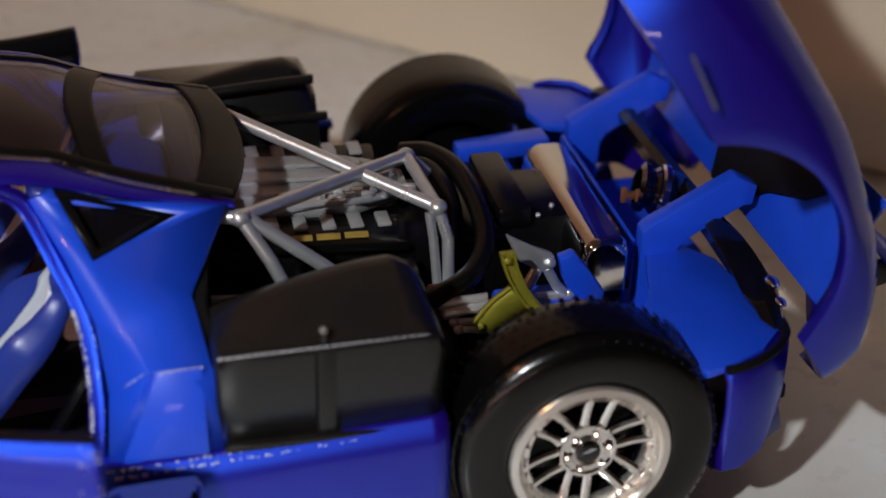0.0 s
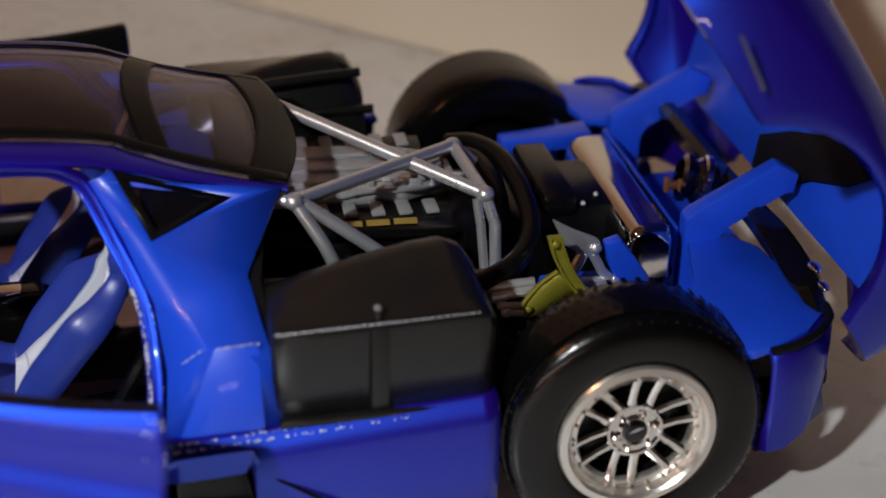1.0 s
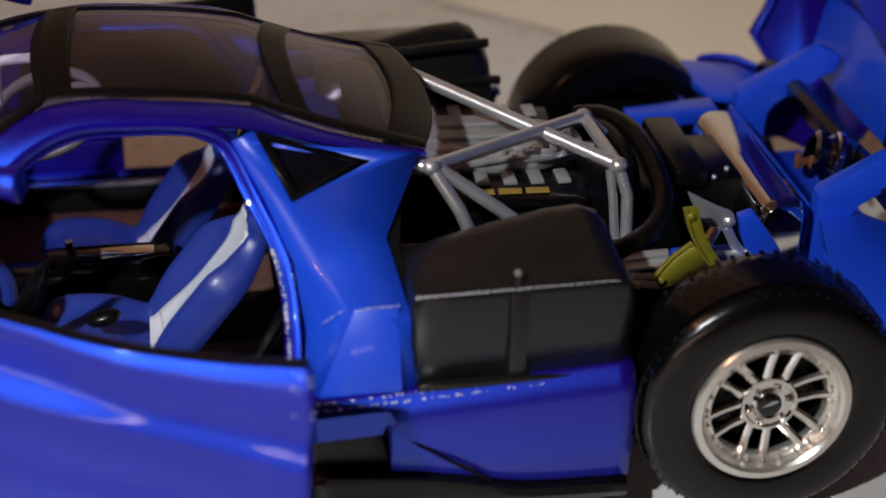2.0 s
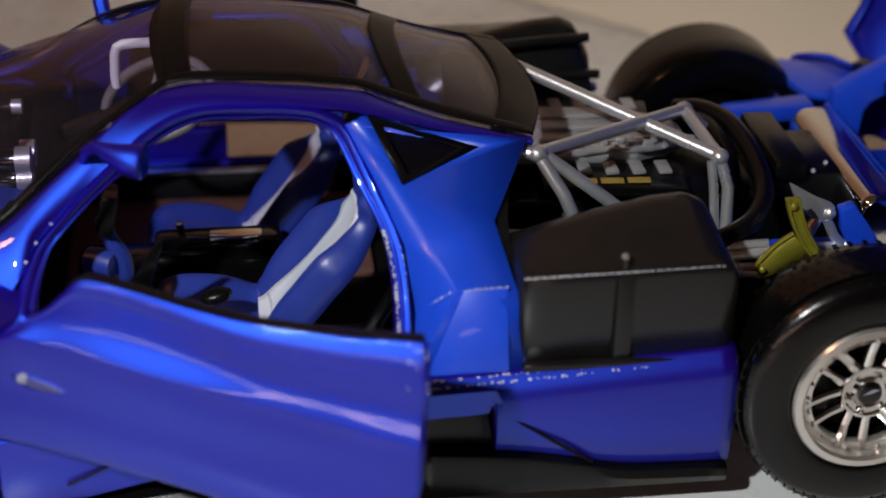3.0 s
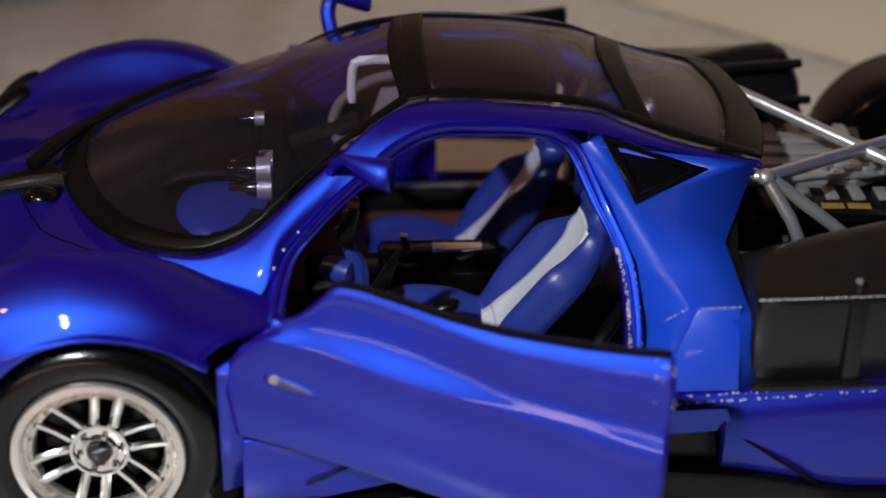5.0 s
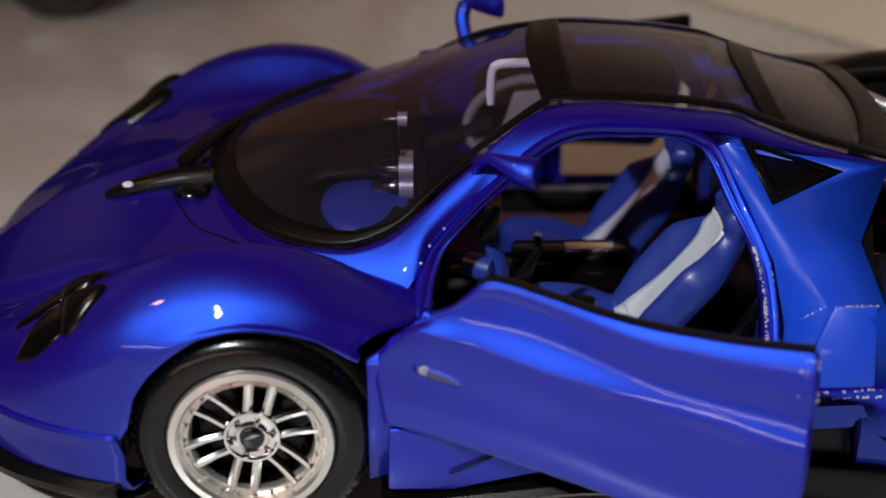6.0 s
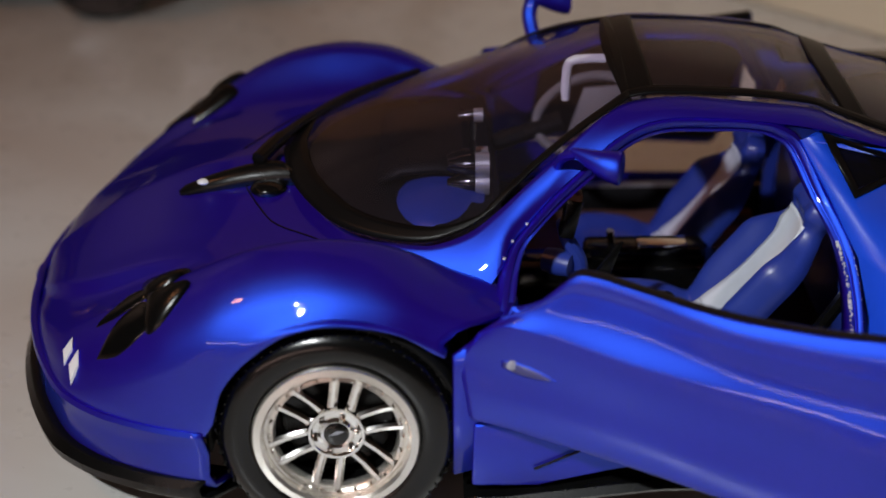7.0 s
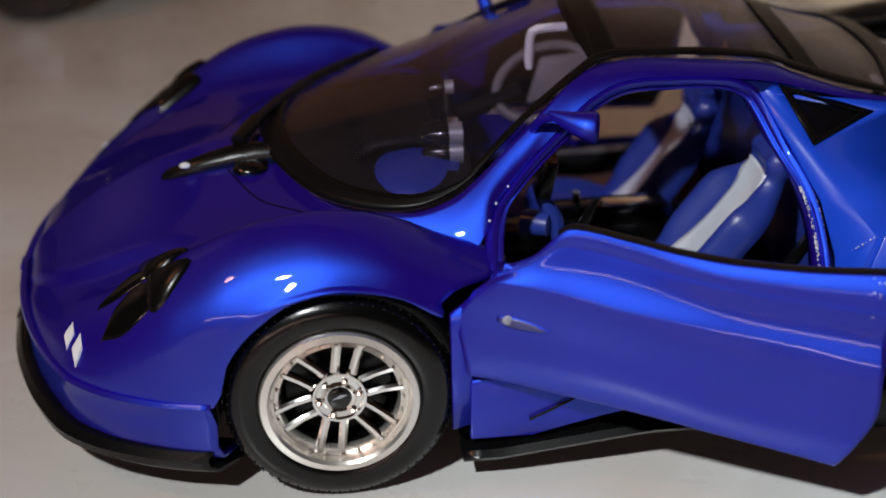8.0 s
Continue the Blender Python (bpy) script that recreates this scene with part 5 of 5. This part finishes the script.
part("handle_cup", spin([(0.1, -2.6), (2.0, -2.4), (2.3, 0), (2.0, 2.4), (0.1, 2.6)], 16, (0, 0, 0)), SEATBLUE, car, "blue moulded cup", m=pose(-0.0398, -0.026, 0.0345, 0, 0, 60))
part("rear_view_mirror", tube([(-37.2, 0, 52.8), (-37.3, 0, 54.5), (-37.1, 0, 58.6), (-36.7, 0, 59.7), (-35.8, 0, 60.2), (-33.0, 0, 60.4), (-30.5, 0, 60.4)], [0.7, 0.85, 0.85, 0.85, 0.85, 0.8, 0.8], 10), WHITE, car, "pale grey rear-view mirror bracket")
both("belt", slab([(6.5, -26, 46), (6.5, -23, 46), (-2, -15, 33), (-2, -17, 31)], (-0.5, 0, 0.5)), TAN, car, "tan belt strap")

# ---------- a second, dark model car further back ----------
dark = thing("dark_model_car", "black model car with silver rims standing behind", "model car")
def dark_wheel(x, y):
    w = part("wheel", spin([(9, 4), (11, 0.5), (14, 0), (17, -0.6), (18.3, -3), (18.3, -11), (16, -14), (9, -13)], 40), RUBBER, dark, "black tyre")
    w.location = (x * 0.001, y * 0.001, 0.0183)
    part("rim", spin([(11.5, -1), (11, -0.2), (10, -0.8), (8, -3), (3, -3.4), (0.5, -2)], 32), SILVER, w, "silver rim")
dark_wheel(-155, 204)
dark_wheel(-300, 204)
part("body", grid([[(x, y, z) for y, z in ((202, 10), (198, 16), (199, 30), (206, 42), (222, 52), (250, 54), (285, 50), (300, 20), (300, 8))] for x in (-345, -335, -310, -270, -210, -170, -135, -118, -112)]), GLOSSBLACK, dark, "glossy black body", thick=1.5)

# pale beads imitating light glints along the sill, pillar and door edges
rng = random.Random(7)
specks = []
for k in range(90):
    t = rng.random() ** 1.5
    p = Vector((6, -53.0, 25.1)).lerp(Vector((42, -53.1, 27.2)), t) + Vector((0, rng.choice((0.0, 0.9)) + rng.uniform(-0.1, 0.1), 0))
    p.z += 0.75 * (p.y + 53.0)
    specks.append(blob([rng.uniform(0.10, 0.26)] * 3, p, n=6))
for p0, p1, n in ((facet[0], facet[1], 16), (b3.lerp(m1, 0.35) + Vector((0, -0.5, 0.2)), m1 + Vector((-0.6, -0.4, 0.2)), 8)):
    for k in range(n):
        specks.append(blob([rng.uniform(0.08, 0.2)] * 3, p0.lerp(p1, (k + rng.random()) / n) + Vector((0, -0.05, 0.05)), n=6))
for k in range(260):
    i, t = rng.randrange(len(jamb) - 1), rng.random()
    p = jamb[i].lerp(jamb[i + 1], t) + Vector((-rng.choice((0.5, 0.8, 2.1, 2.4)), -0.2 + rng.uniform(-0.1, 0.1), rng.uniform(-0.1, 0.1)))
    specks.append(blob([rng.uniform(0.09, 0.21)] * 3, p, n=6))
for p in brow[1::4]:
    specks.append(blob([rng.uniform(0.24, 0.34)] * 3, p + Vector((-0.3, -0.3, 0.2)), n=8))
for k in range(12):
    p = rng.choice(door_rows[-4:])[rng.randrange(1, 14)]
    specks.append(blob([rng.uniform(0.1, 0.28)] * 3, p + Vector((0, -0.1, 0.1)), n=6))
tagged(part("glint_specks", join(*specks), GLINT, car, "tiny pale beads imitating edge glints"), kind="stuff")
